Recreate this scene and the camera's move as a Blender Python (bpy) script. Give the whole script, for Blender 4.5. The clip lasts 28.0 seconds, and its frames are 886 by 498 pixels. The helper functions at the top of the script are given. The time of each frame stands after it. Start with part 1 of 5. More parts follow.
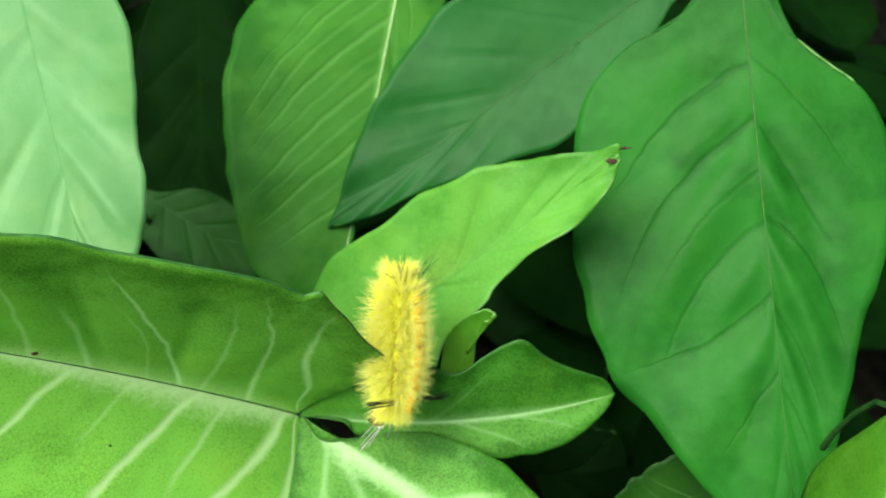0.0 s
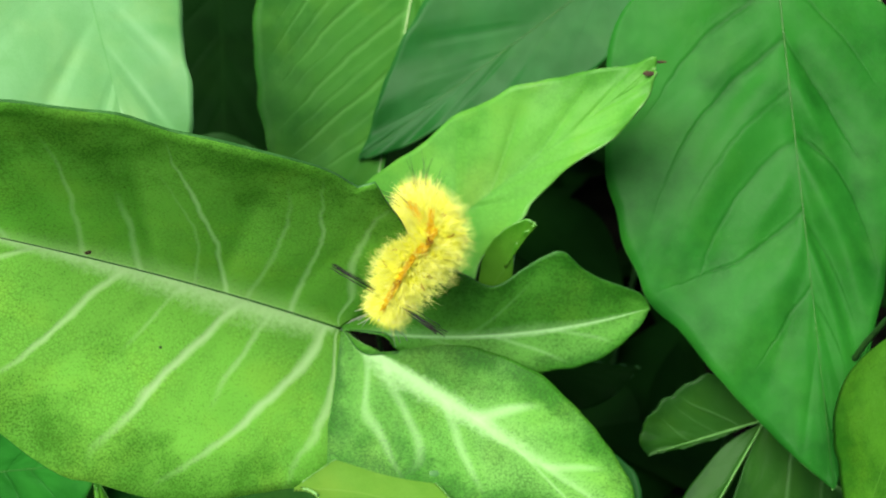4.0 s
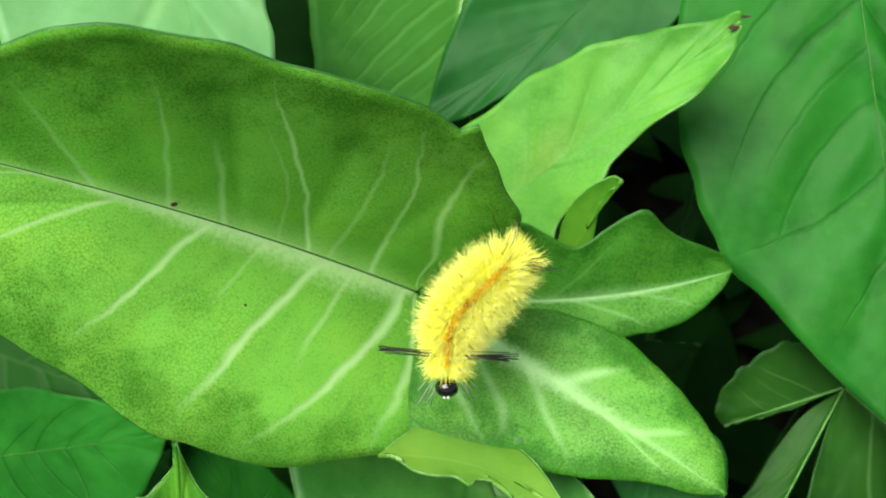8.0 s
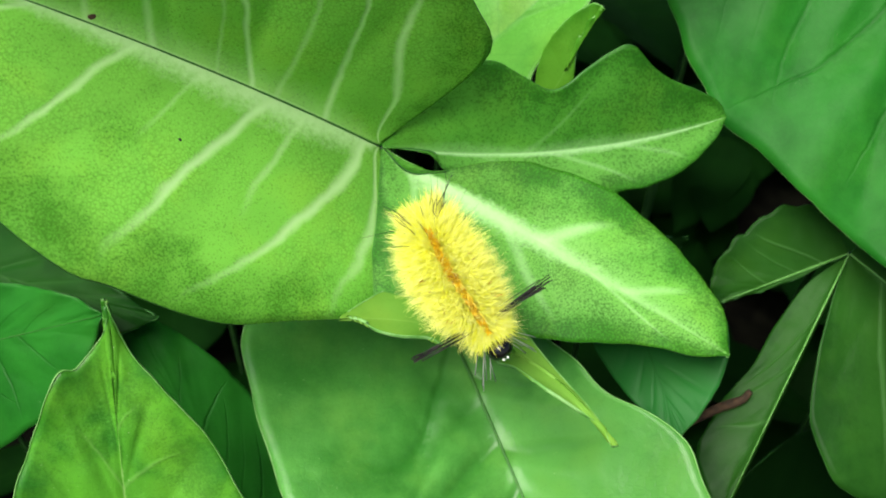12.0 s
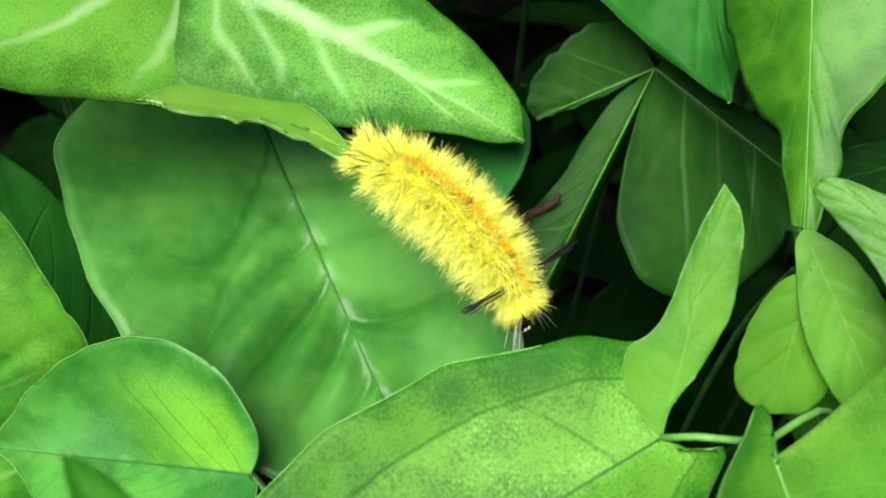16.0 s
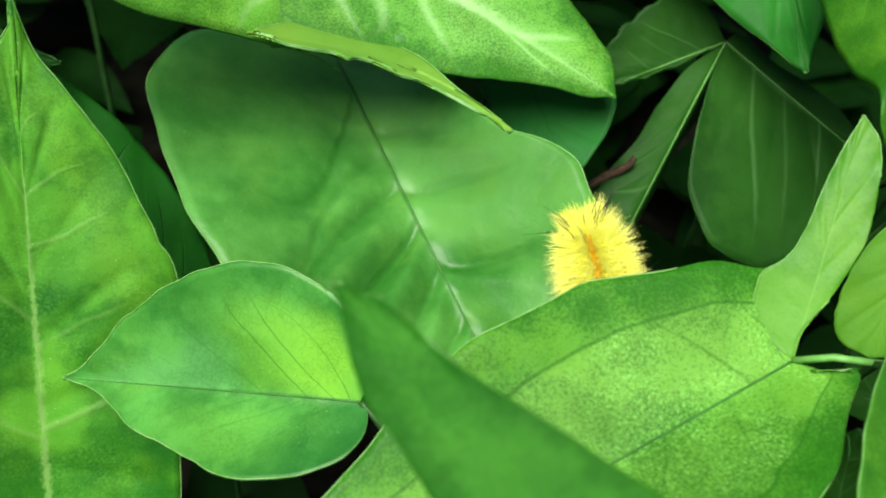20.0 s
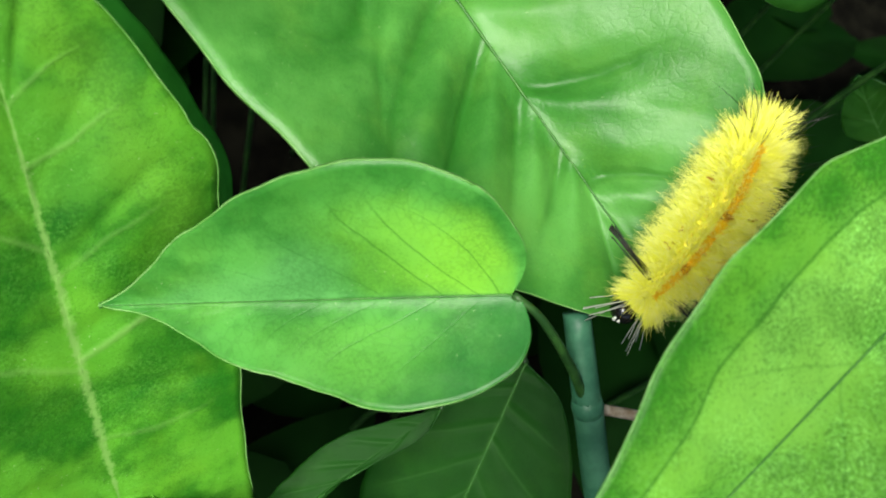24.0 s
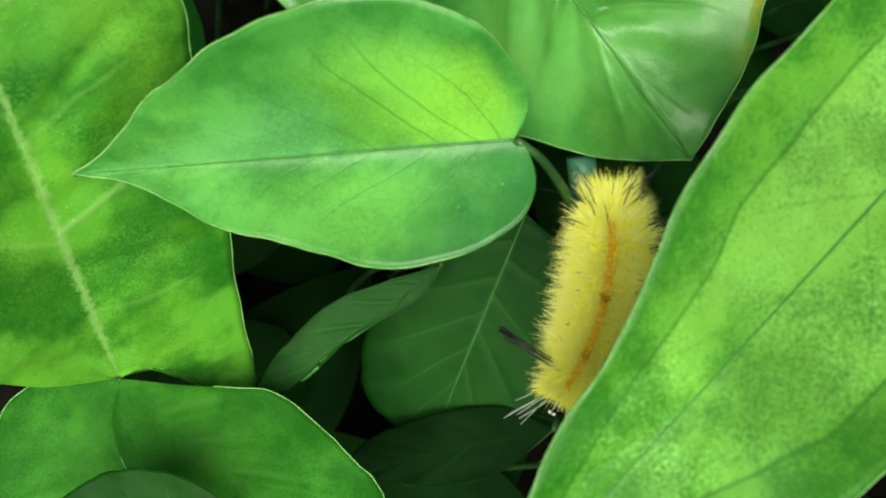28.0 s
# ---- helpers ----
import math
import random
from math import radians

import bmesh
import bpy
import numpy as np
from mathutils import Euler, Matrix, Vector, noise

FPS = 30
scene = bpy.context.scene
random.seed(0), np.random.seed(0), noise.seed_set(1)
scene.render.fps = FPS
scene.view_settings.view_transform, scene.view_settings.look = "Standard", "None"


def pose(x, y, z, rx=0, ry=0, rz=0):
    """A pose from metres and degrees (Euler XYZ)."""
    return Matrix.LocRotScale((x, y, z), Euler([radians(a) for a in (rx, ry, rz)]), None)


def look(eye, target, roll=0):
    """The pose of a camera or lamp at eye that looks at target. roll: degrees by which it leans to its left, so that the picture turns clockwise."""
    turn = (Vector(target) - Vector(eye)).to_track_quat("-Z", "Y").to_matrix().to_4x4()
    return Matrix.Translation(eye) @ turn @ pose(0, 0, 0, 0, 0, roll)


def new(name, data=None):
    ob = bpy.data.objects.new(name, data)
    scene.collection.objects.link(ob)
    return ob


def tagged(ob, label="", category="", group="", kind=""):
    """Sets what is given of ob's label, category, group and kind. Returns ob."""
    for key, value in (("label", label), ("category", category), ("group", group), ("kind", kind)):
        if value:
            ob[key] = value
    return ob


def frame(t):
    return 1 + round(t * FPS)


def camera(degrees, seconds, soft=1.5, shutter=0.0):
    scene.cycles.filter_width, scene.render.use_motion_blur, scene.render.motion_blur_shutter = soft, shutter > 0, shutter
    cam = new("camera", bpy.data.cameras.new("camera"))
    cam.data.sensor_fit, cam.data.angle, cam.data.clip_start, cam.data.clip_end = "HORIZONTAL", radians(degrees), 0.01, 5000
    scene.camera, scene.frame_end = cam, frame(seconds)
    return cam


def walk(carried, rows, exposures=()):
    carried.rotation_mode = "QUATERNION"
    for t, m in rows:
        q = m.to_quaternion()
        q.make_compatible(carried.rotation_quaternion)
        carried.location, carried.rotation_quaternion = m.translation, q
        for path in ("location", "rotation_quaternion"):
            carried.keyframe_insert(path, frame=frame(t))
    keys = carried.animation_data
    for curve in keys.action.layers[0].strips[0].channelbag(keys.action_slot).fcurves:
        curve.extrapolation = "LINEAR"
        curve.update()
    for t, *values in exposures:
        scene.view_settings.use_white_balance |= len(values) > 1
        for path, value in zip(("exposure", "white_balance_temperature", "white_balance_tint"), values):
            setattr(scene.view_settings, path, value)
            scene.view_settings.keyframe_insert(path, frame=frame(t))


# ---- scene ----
cam = camera(51.4, 28.0, 1.9)
cam.data.dof.use_dof, cam.data.dof.focus_distance, cam.data.dof.aperture_fstop = True, 0.145, 30.0
METRES, EYE, TILT, LEAN, TURN = 0.33, 0.37, -48.0, 0.0, 0.0
EXPOSURE = 0.0
ROWS = [
    (0.0, 0.0, 0.0, 0.0, 0.0, 0.0, -0.0),
    (0.5, -0.0009, -0.0016, -0.0123, -0.18, -0.3, 0.05),
    (1.0, -0.0084, -0.0016, -0.0268, -0.29, -0.25, 0.14),
    (1.5, -0.0013, -0.0003, -0.0287, -0.1, -0.49, 0.28),
    (2.0, -0.0042, 0.0114, -0.0508, -0.0, -0.94, 0.39),
    (2.5, -0.0102, 0.0145, -0.0614, -0.3, -1.2, 0.54),
    (3.0, -0.0111, 0.0069, -0.0634, -0.23, -0.64, 0.44),
    (3.5, -0.0245, -0.0023, -0.0573, -0.44, -0.09, 0.28),
    (5.5, -0.0349, -0.0185, -0.0611, -0.89, 0.97, 0.69),
    (6.0, -0.0354, -0.0193, -0.0615, -0.92, 1.06, 0.68),
    (6.5, -0.0383, -0.0155, -0.072, -1.04, 0.97, 0.62),
    (7.0, -0.0581, -0.0153, -0.0778, -1.14, 1.1, 0.58),
    (7.5, -0.076, -0.0073, -0.0793, -1.2, 1.26, 0.69),
    (8.0, -0.0887, 0.0088, -0.0917, -1.58, 1.64, 0.79),
    (8.5, -0.0972, 0.0163, -0.101, -1.84, 1.91, 1.0),
    (9.0, -0.0986, 0.0326, -0.1154, -1.84, 2.28, 1.27),
    (9.5, -0.0918, 0.0485, -0.1276, -2.06, 2.47, 1.48),
    (10.0, -0.0956, 0.0571, -0.1353, -2.19, 2.28, 1.69),
    (10.5, -0.0998, 0.0649, -0.1457, -2.09, 2.16, 1.94),
    (11.0, -0.0951, 0.067, -0.1551, -2.5, 2.19, 2.12),
    (11.5, -0.0853, 0.0686, -0.1667, -2.87, 2.07, 2.38),
    (13.5, -0.0853, 0.0705, -0.2011, -3.95, 1.97, 3.08),
    (14.0, -0.0731, 0.0706, -0.2125, -4.19, 1.85, 3.12),
    (14.5, -0.0646, 0.0684, -0.2267, -4.71, 1.39, 3.2),
    (15.0, -0.0474, 0.0575, -0.2443, -5.54, 1.43, 3.49),
    (15.5, -0.0328, 0.0499, -0.2629, -6.5, 1.0, 3.92),
    (16.0, -0.0202, 0.0489, -0.2827, -6.97, 0.47, 4.15),
    (16.5, -0.0023, 0.0365, -0.2934, -7.47, 0.31, 4.59),
    (17.0, -0.0008, 0.0277, -0.3027, -7.99, 0.42, 4.82),
    (17.5, -0.0054, 0.0261, -0.3145, -8.07, 0.56, 4.56),
    (18.0, -0.0003, 0.0272, -0.3275, -8.2, 0.69, 4.3),
    (18.5, -0.0039, 0.0278, -0.3309, -8.2, 1.06, 3.99),
    (19.0, -0.0226, 0.0325, -0.3304, -8.29, 1.49, 3.27),
    (19.5, -0.0647, 0.0448, -0.3281, -8.66, 2.0, 2.34),
    (20.0, -0.0954, 0.0547, -0.3215, -9.57, 1.85, 2.09),
    (20.5, -0.1222, 0.071, -0.3146, -11.47, 0.4, 2.48),
    (21.0, -0.1561, 0.0856, -0.296, -13.66, -2.61, 3.2),
    (21.5, -0.1845, 0.1022, -0.2707, -16.12, -6.81, 4.13),
    (22.0, -0.1927, 0.1248, -0.2597, -18.39, -11.92, 4.62),
    (22.5, -0.2259, 0.145, -0.2474, -20.3, -15.47, 4.94),
    (24.5, -0.2129, 0.1989, -0.2026, -27.45, -25.11, 7.89),
    (25.0, -0.2273, 0.2096, -0.1948, -29.03, -27.05, 7.89),
    (25.5, -0.2271, 0.2038, -0.188, -29.57, -28.21, 8.44),
    (26.0, -0.2035, 0.1973, -0.1803, -29.45, -29.71, 9.7),
    (26.5, -0.196, 0.1888, -0.1786, -28.49, -30.85, 10.29),
    (27.0, -0.2095, 0.2063, -0.1964, -27.81, -31.64, 10.04),
    (27.5, -0.2182, 0.2053, -0.2145, -27.57, -31.93, 9.84),
    (28.0, -0.213, 0.205, -0.2266, -27.62, -31.77, 9.67),
]
walk(cam, [(t, pose(0, 0, EYE, TILT, LEAN, TURN) @ pose(METRES * x, METRES * y, METRES * z, 90 + pitch, roll, yaw)) for t, x, y, z, yaw, pitch, roll in ROWS],
     exposures=[(0.0, EXPOSURE), (28.0, EXPOSURE)])

# ---- world and light: soft bright daylight from above, as under open shade ----
world = bpy.data.worlds.new("world")
scene.world = world
world.use_nodes = True
wn, wl = world.node_tree.nodes, world.node_tree.links
wn.clear()
sky = wn.new("ShaderNodeTexSky")
sky.sky_type, sky.sun_disc = "NISHITA", False
sky.sun_elevation, sky.sun_rotation = radians(62), radians(200)
back = wn.new("ShaderNodeBackground")
back.inputs["Strength"].default_value = 0.075
wout = wn.new("ShaderNodeOutputWorld")
wl.new(sky.outputs[0], back.inputs["Color"])
wl.new(back.outputs[0], wout.inputs["Surface"])

sun_data = bpy.data.lights.new("sun", "SUN")
sun_data.energy, sun_data.angle, sun_data.color = 8.6, radians(46), (1.0, 0.97, 0.88)
sun = new("sun", sun_data)
sun.matrix_world = look((-0.48, -0.33, 1.15), (0, 0, 0))


# ---- materials ----
class Nodes:
    """Short names for building a node tree."""

    def __init__(self, name):
        self.mat = bpy.data.materials.new(name)
        self.mat.use_nodes = True
        self.n, self.l = self.mat.node_tree.nodes, self.mat.node_tree.links
        self.n.clear()
        self.out = self.n.new("ShaderNodeOutputMaterial")

    def put(self, socket, value):
        if isinstance(value, bpy.types.NodeSocket):
            self.l.new(value, socket)
        elif isinstance(value, (tuple, list)) and len(value) == 3 and socket.type == "RGBA":
            socket.default_value = (*value, 1)
        else:
            socket.default_value = value

    def math(self, op, a, b=0.0, c=0.0):
        nd = self.n.new("ShaderNodeMath")
        nd.operation = op
        for k, v in enumerate((a, b, c)):
            self.put(nd.inputs[k], v)
        return nd.outputs[0]

    def ramp(self, x, lo, hi, to_lo=0.0, to_hi=1.0):
        nd = self.n.new("ShaderNodeMapRange")
        nd.interpolation_type = "SMOOTHSTEP"
        for k, v in enumerate((x, lo, hi, to_lo, to_hi)):
            self.put(nd.inputs[k], v)
        return nd.outputs[0]

    def mix(self, f, a, b):
        nd = self.n.new("ShaderNodeMix")
        nd.data_type = "RGBA"
        self.put(nd.inputs[0], f)
        self.put(nd.inputs[6], a)
        self.put(nd.inputs[7], b)
        return nd.outputs[2]

    def noise(self, vec, scale, detail=3.0, rough=0.55):
        nd = self.n.new("ShaderNodeTexNoise")
        self.put(nd.inputs["Vector"], vec)
        nd.inputs["Scale"].default_value, nd.inputs["Detail"].default_value, nd.inputs["Roughness"].default_value = scale, detail, rough
        return nd.outputs[0]

    def coords(self):
        return self.n.new("ShaderNodeTexCoord").outputs["Object"]

    def bump(self, height, strength, distance):
        nd = self.n.new("ShaderNodeBump")
        nd.inputs["Strength"].default_value, nd.inputs["Distance"].default_value = strength, distance
        self.put(nd.inputs["Height"], height)
        return nd.outputs[0]

    def surface(self, color, rough=0.45, spec=0.4, normal=None, thin=0.0, thin_color=None):
        p = self.n.new("ShaderNodeBsdfPrincipled")
        self.put(p.inputs["Base Color"], color)
        self.put(p.inputs["Roughness"], rough)
        p.inputs["Specular IOR Level"].default_value = spec
        if normal:
            self.l.new(normal, p.inputs["Normal"])
        last = p.outputs[0]
        if thin:
            tr = self.n.new("ShaderNodeBsdfTranslucent")
            self.put(tr.inputs["Color"], thin_color or color)
            mx = self.n.new("ShaderNodeMixShader")
            mx.inputs[0].default_value = thin
            self.l.new(last, mx.inputs[1])
            self.l.new(tr.outputs[0], mx.inputs[2])
            last = mx.outputs[0]
        self.l.new(last, self.out.inputs["Surface"])
        return self.mat


def leaf_material(name, deep, light, vein, veins=9, vein_width=0.16, vein_gain=0.7, halo=0.3, speckle=0.5, patch=0.4, gloss=0.42, seed=0.0, rib=0.7, spec=0.22, rib_width=0.05, relief=0.5, blotch=38, thin=0.27, edge=0.45, even=0.0, collect=0.0, pucker=0.3, lines=(), rib_side=0, net_gain=0.0, frost=0.0, patches=(), rib_fade=0.0, groove=0.9, stain=None, dust=0.0, hairy=0.0, net_scale=620, grain=2300):
    """A leaf's skin. deep and light: its two greens; vein: the veins' colour; halo: how far the pale colour spreads from them;
    speckle: dark grains, dense where the skin is deep; edge: how much deeper the margin is; even: depth all over; patch: blotches of the lighter green;
    lines: veins one by one, as (side, place at the midrib, lean, bend, width, strength, reach); rib_side: the half on which the pale midrib shows;
    net_gain: dark net of small veins, net_scale: how many to a metre; grain: fineness of the grains; frost: pale fine marbling; patches: (side, from, to, inner, outer, colour, strength) of odd-coloured areas;
    rib_fade: how far the midrib pales towards the tip; stain: (side, from, to) of a yellowed margin; dust: pale specks; hairy: ragged pale hairs along the midrib."""
    deep, light, vein = ((q[0] * 0.66, q[1] * 0.75, q[2] * 0.66) for q in (deep, light, vein))
    k = Nodes(name)
    uv = k.n.new("ShaderNodeUVMap")
    uv.uv_map = "blade"
    sep = k.n.new("ShaderNodeSeparateXYZ")
    k.l.new(uv.outputs[0], sep.inputs[0])
    at = k.coords()
    shift = k.n.new("ShaderNodeVectorMath")
    shift.operation = "ADD"
    k.l.new(at, shift.inputs[0])
    shift.inputs[1].default_value = (seed, seed * 0.7, seed * 1.3)
    at = shift.outputs[0]
    s = sep.outputs[0]
    side = k.math("SUBTRACT", sep.outputs[1], 0.5)
    v = k.math("MULTIPLY", k.math("ABSOLUTE", side), 2.0)
    wob = k.math("MULTIPLY", k.math("SUBTRACT", k.noise(at, 90, 3, 0.6), 0.5), 0.022)
    here = k.math("ADD", s, wob)
    big, mid, fine = k.noise(at, blotch, 3), k.noise(at, 170, 4, 0.6), k.noise(at, grain, 3, 0.75)
    middle = k.math("SUBTRACT", mid, 0.5)
    if lines:
        line = near = 0.0
        for half, place, lean, bend, width, gain, reach in lines:
            course = k.math("MULTIPLY_ADD", k.math("MULTIPLY_ADD", v, bend, lean), v, place)
            off = k.math("ABSOLUTE", k.math("SUBTRACT", here, course))
            on = k.math("MULTIPLY", k.ramp(k.math("MULTIPLY", side, float(half)), -0.002, 0.002), k.ramp(v, reach * 0.55, reach, gain, 0.0))
            thinning = k.math("MULTIPLY", k.math("SUBTRACT", 1.2, v), width)
            line = k.math("MAXIMUM", line, k.math("MULTIPLY", k.ramp(off, 0.0, thinning, 1.0, 0.0), on))
            near = k.math("MAXIMUM", near, k.math("MULTIPLY", k.ramp(off, 0.0, k.math("MULTIPLY_ADD", thinning, 2.0, 0.05), 1.0, 0.0), on))
        ridge = k.math("MULTIPLY", line, -1.0)
    else:
        # lateral veins, slightly uneven and not paired
        sv = k.math("ADD", here, k.math("MULTIPLY", k.math("SIGN", side), 0.25 / veins))
        saw = k.math("ABSOLUTE", k.math("SUBTRACT", k.math("FRACT", k.math("MULTIPLY", sv, float(veins))), 0.5))
        fade = k.ramp(v, 0.55, 1.0, 1.0, 0.0)
        line = k.math("MULTIPLY", k.ramp(saw, 0.0, k.math("MULTIPLY", k.math("SUBTRACT", 1.15, v), vein_width), 1.0, 0.0), fade)
        near = k.math("MULTIPLY", k.ramp(saw, 0.0, 0.4, 1.0, 0.0), k.ramp(v, 0.3, 0.95, 1.0, 0.0))
        ridge = k.math("MULTIPLY", k.math("MULTIPLY", k.ramp(saw, 0.0, 0.22, -1.0, 0.0), fade), k.ramp(k.noise(at, 45, 2, 0.5), 0.40, 0.60, 0.15, 1.2))
    fray = k.math("MULTIPLY", k.math("SUBTRACT", k.noise(at, 900, 3, 0.7), 0.5), rib_width * (0.9 + 1.2 * hairy))
    ribline = k.ramp(k.math("ADD", v, fray), 0.0, rib_width, 1.0, 0.0)
    if rib_fade:
        ribline = k.math("MULTIPLY", ribline, k.ramp(s, 0.15, 0.95, 1.0, 1.0 - rib_fade))
    if rib_side:
        ribline = k.math("MULTIPLY", ribline, k.ramp(k.math("MULTIPLY", side, float(rib_side)), -0.012, 0.006, 0.25, 1.0))
    # how deep the green is: more towards the margin and in blotches, less beside the veins
    depth = k.math("MULTIPLY_ADD", k.ramp(k.math("MULTIPLY_ADD", middle, 0.7, v), 0.5, 1.02), edge, even)
    depth = k.math("MULTIPLY_ADD", k.ramp(big, 0.40, 0.66, 1.0, 0.0), 1.0 - patch * 0.5, depth)
    depth = k.math("SUBTRACT", depth, k.math("MULTIPLY", k.math("MAXIMUM", near, ribline), halo))
    depth = k.math("MULTIPLY_ADD", middle, 0.7, depth)
    full = k.ramp(depth, 0.05, 1.15)
    col = k.mix(full, light, deep)
    tint = k.noise(at, 75, 3, 0.6)
    col = k.mix(k.ramp(tint, 0.45, 0.75, 0.0, 0.4), col, (light[0] * 1.5, light[1] * 1.12, light[2] * 0.9))
    # broad random darkening, imitates uneven light over the blade
    col = k.mix(k.ramp(k.noise(at, 25, 2, 0.5), 0.34, 0.6, 0.25, 0.0), col, tuple(c * 0.5 for c in deep))
    for half, first, last, inner, outer, colour, gain in patches:
        along = k.math("MULTIPLY_ADD", k.math("SUBTRACT", tint, 0.5), 0.22, s)
        across = k.math("MULTIPLY_ADD", k.math("SUBTRACT", big, 0.5), 0.5, v)
        spot = k.math("MULTIPLY", k.ramp(along, first - 0.08, first + 0.08), k.ramp(along, last - 0.13, last + 0.13, 1.0, 0.0))
        spot = k.math("MULTIPLY", spot, k.math("MULTIPLY", k.ramp(across, inner - 0.15, inner + 0.15), k.ramp(across, outer - 0.2, outer + 0.2, 1.0, 0.0)))
        spot = k.math("MULTIPLY", spot, k.ramp(k.math("MULTIPLY", side, float(half)), -0.01, 0.02))
        col = k.mix(k.math("MULTIPLY", spot, gain), col, tuple(c * 0.75 for c in colour))
    if stain:
        where = k.math("MULTIPLY", k.ramp(s, stain[1], stain[1] + 0.05), k.ramp(s, stain[2] - 0.05, stain[2], 1.0, 0.0))
        where = k.math("MULTIPLY", where, k.ramp(k.math("ADD", k.math("MULTIPLY", side, 2.0 * stain[0]), k.math("MULTIPLY", middle, 0.7)), 0.88, 1.06))
        col = k.mix(k.math("MULTIPLY", where, 0.75), col, (0.36, 0.34, 0.03))
    if frost:
        white = k.math("MULTIPLY", k.ramp(k.noise(at, 2000, 4, 0.75), 0.42, 0.68), k.ramp(k.noise(at, 110, 3, 0.6), 0.36, 0.66))
        col = k.mix(k.math("MULTIPLY", k.math("MULTIPLY", white, k.ramp(v, 0.6, 0.85, 1.0, 0.35)), frost), col, tuple(min(c * 1.5 + 0.06, 0.9) for c in light))
    warp = k.n.new("ShaderNodeVectorMath")
    warp.operation = "MULTIPLY_ADD"
    bent = k.n.new("ShaderNodeTexNoise")
    bent.inputs["Scale"].default_value = 130
    k.put(bent.inputs["Vector"], at)
    k.put(warp.inputs[0], bent.outputs["Color"])
    warp.inputs[1].default_value = (0.004, 0.004, 0.004)
    k.put(warp.inputs[2], at)
    mesh = k.n.new("ShaderNodeTexVoronoi")
    mesh.feature = "DISTANCE_TO_EDGE"
    k.put(mesh.inputs["Vector"], warp.outputs[0])
    mesh.inputs["Scale"].default_value = net_scale
    thread = k.math("MULTIPLY", k.ramp(mesh.outputs["Distance"], 0.0, 0.13, 1.0, 0.0), k.ramp(k.noise(at, 70, 2), 0.35, 0.6))
    if net_gain:
        col = k.mix(k.math("MULTIPLY", thread, net_gain), col, tuple(c * 0.45 for c in deep))
    if collect:
        # a vein that runs along the margin; the strip outside it is plain and darker
        run = k.math("ADD", v, k.math("MULTIPLY", k.math("SUBTRACT", k.noise(at, 45, 2), 0.5), 0.16))
        strip = k.ramp(run, collect - 0.05, collect + 0.04)
        col = k.mix(k.math("MULTIPLY", strip, 0.4), col, deep)
        col = k.mix(k.math("MULTIPLY", k.ramp(k.math("ABSOLUTE", k.math("SUBTRACT", run, collect)), 0.004, 0.02, 1.0, 0.0), 0.6), col, vein)
    dark = tuple(c * 0.34 for c in deep)
    level = k.ramp(depth, -0.1, 1.2, 0.62, 0.45)
    grains = k.ramp(k.math("SUBTRACT", fine, level), -0.07, 0.09)
    col = k.mix(k.math("MULTIPLY", grains, speckle), col, dark)
    if dust:
        sand = k.math("MULTIPLY", k.ramp(k.noise(at, 1500, 2, 0.6), 0.70, 0.76), k.ramp(k.noise(at, 60, 3), 0.45, 0.6))
        col = k.mix(k.math("MULTIPLY", sand, dust), col, (0.55, 0.75, 0.35))
    col = k.mix(k.math("MULTIPLY", line, vein_gain), col, vein)
    col = k.mix(k.math("MULTIPLY", ribline, rib), col, vein)
    height = k.math("MULTIPLY_ADD", ridge, groove, k.math("MULTIPLY", k.noise(at, 90, 2, 0.5), 1.6))
    height = k.math("ADD", height, k.math("MULTIPLY_ADD", mid, 0.4, k.math("MULTIPLY_ADD", fine, 0.06, k.math("MULTIPLY", thread, -0.03))))
    # puckers that run out from the midrib along the veins
    lay = k.n.new("ShaderNodeCombineXYZ")
    k.put(lay.inputs[0], k.math("MULTIPLY", here, veins * 0.75))
    k.put(lay.inputs[1], k.math("MULTIPLY", side, 2.2))
    k.put(lay.inputs[2], seed)
    height = k.math("MULTIPLY_ADD", k.noise(lay.outputs[0], 1.0, 2, 0.4), pucker * 7.0, height)
    rough = k.math("MULTIPLY_ADD", mid, 0.16, gloss - 0.06)
    return k.surface(col, rough, spec, k.bump(height, relief, 0.0006), thin, k.mix(0.35, col, (0.25, 0.5, 0.03)))


def plain_material(name, a, b, scale=200, rough=0.6, spec=0.3, bump=0.3, thin=0.0):
    k = Nodes(name)
    at = k.coords()
    f = k.noise(at, scale, 4, 0.6)
    return k.surface(k.mix(k.ramp(f, 0.35, 0.68), a, b), rough, spec, k.bump(f, bump, 0.001), thin)


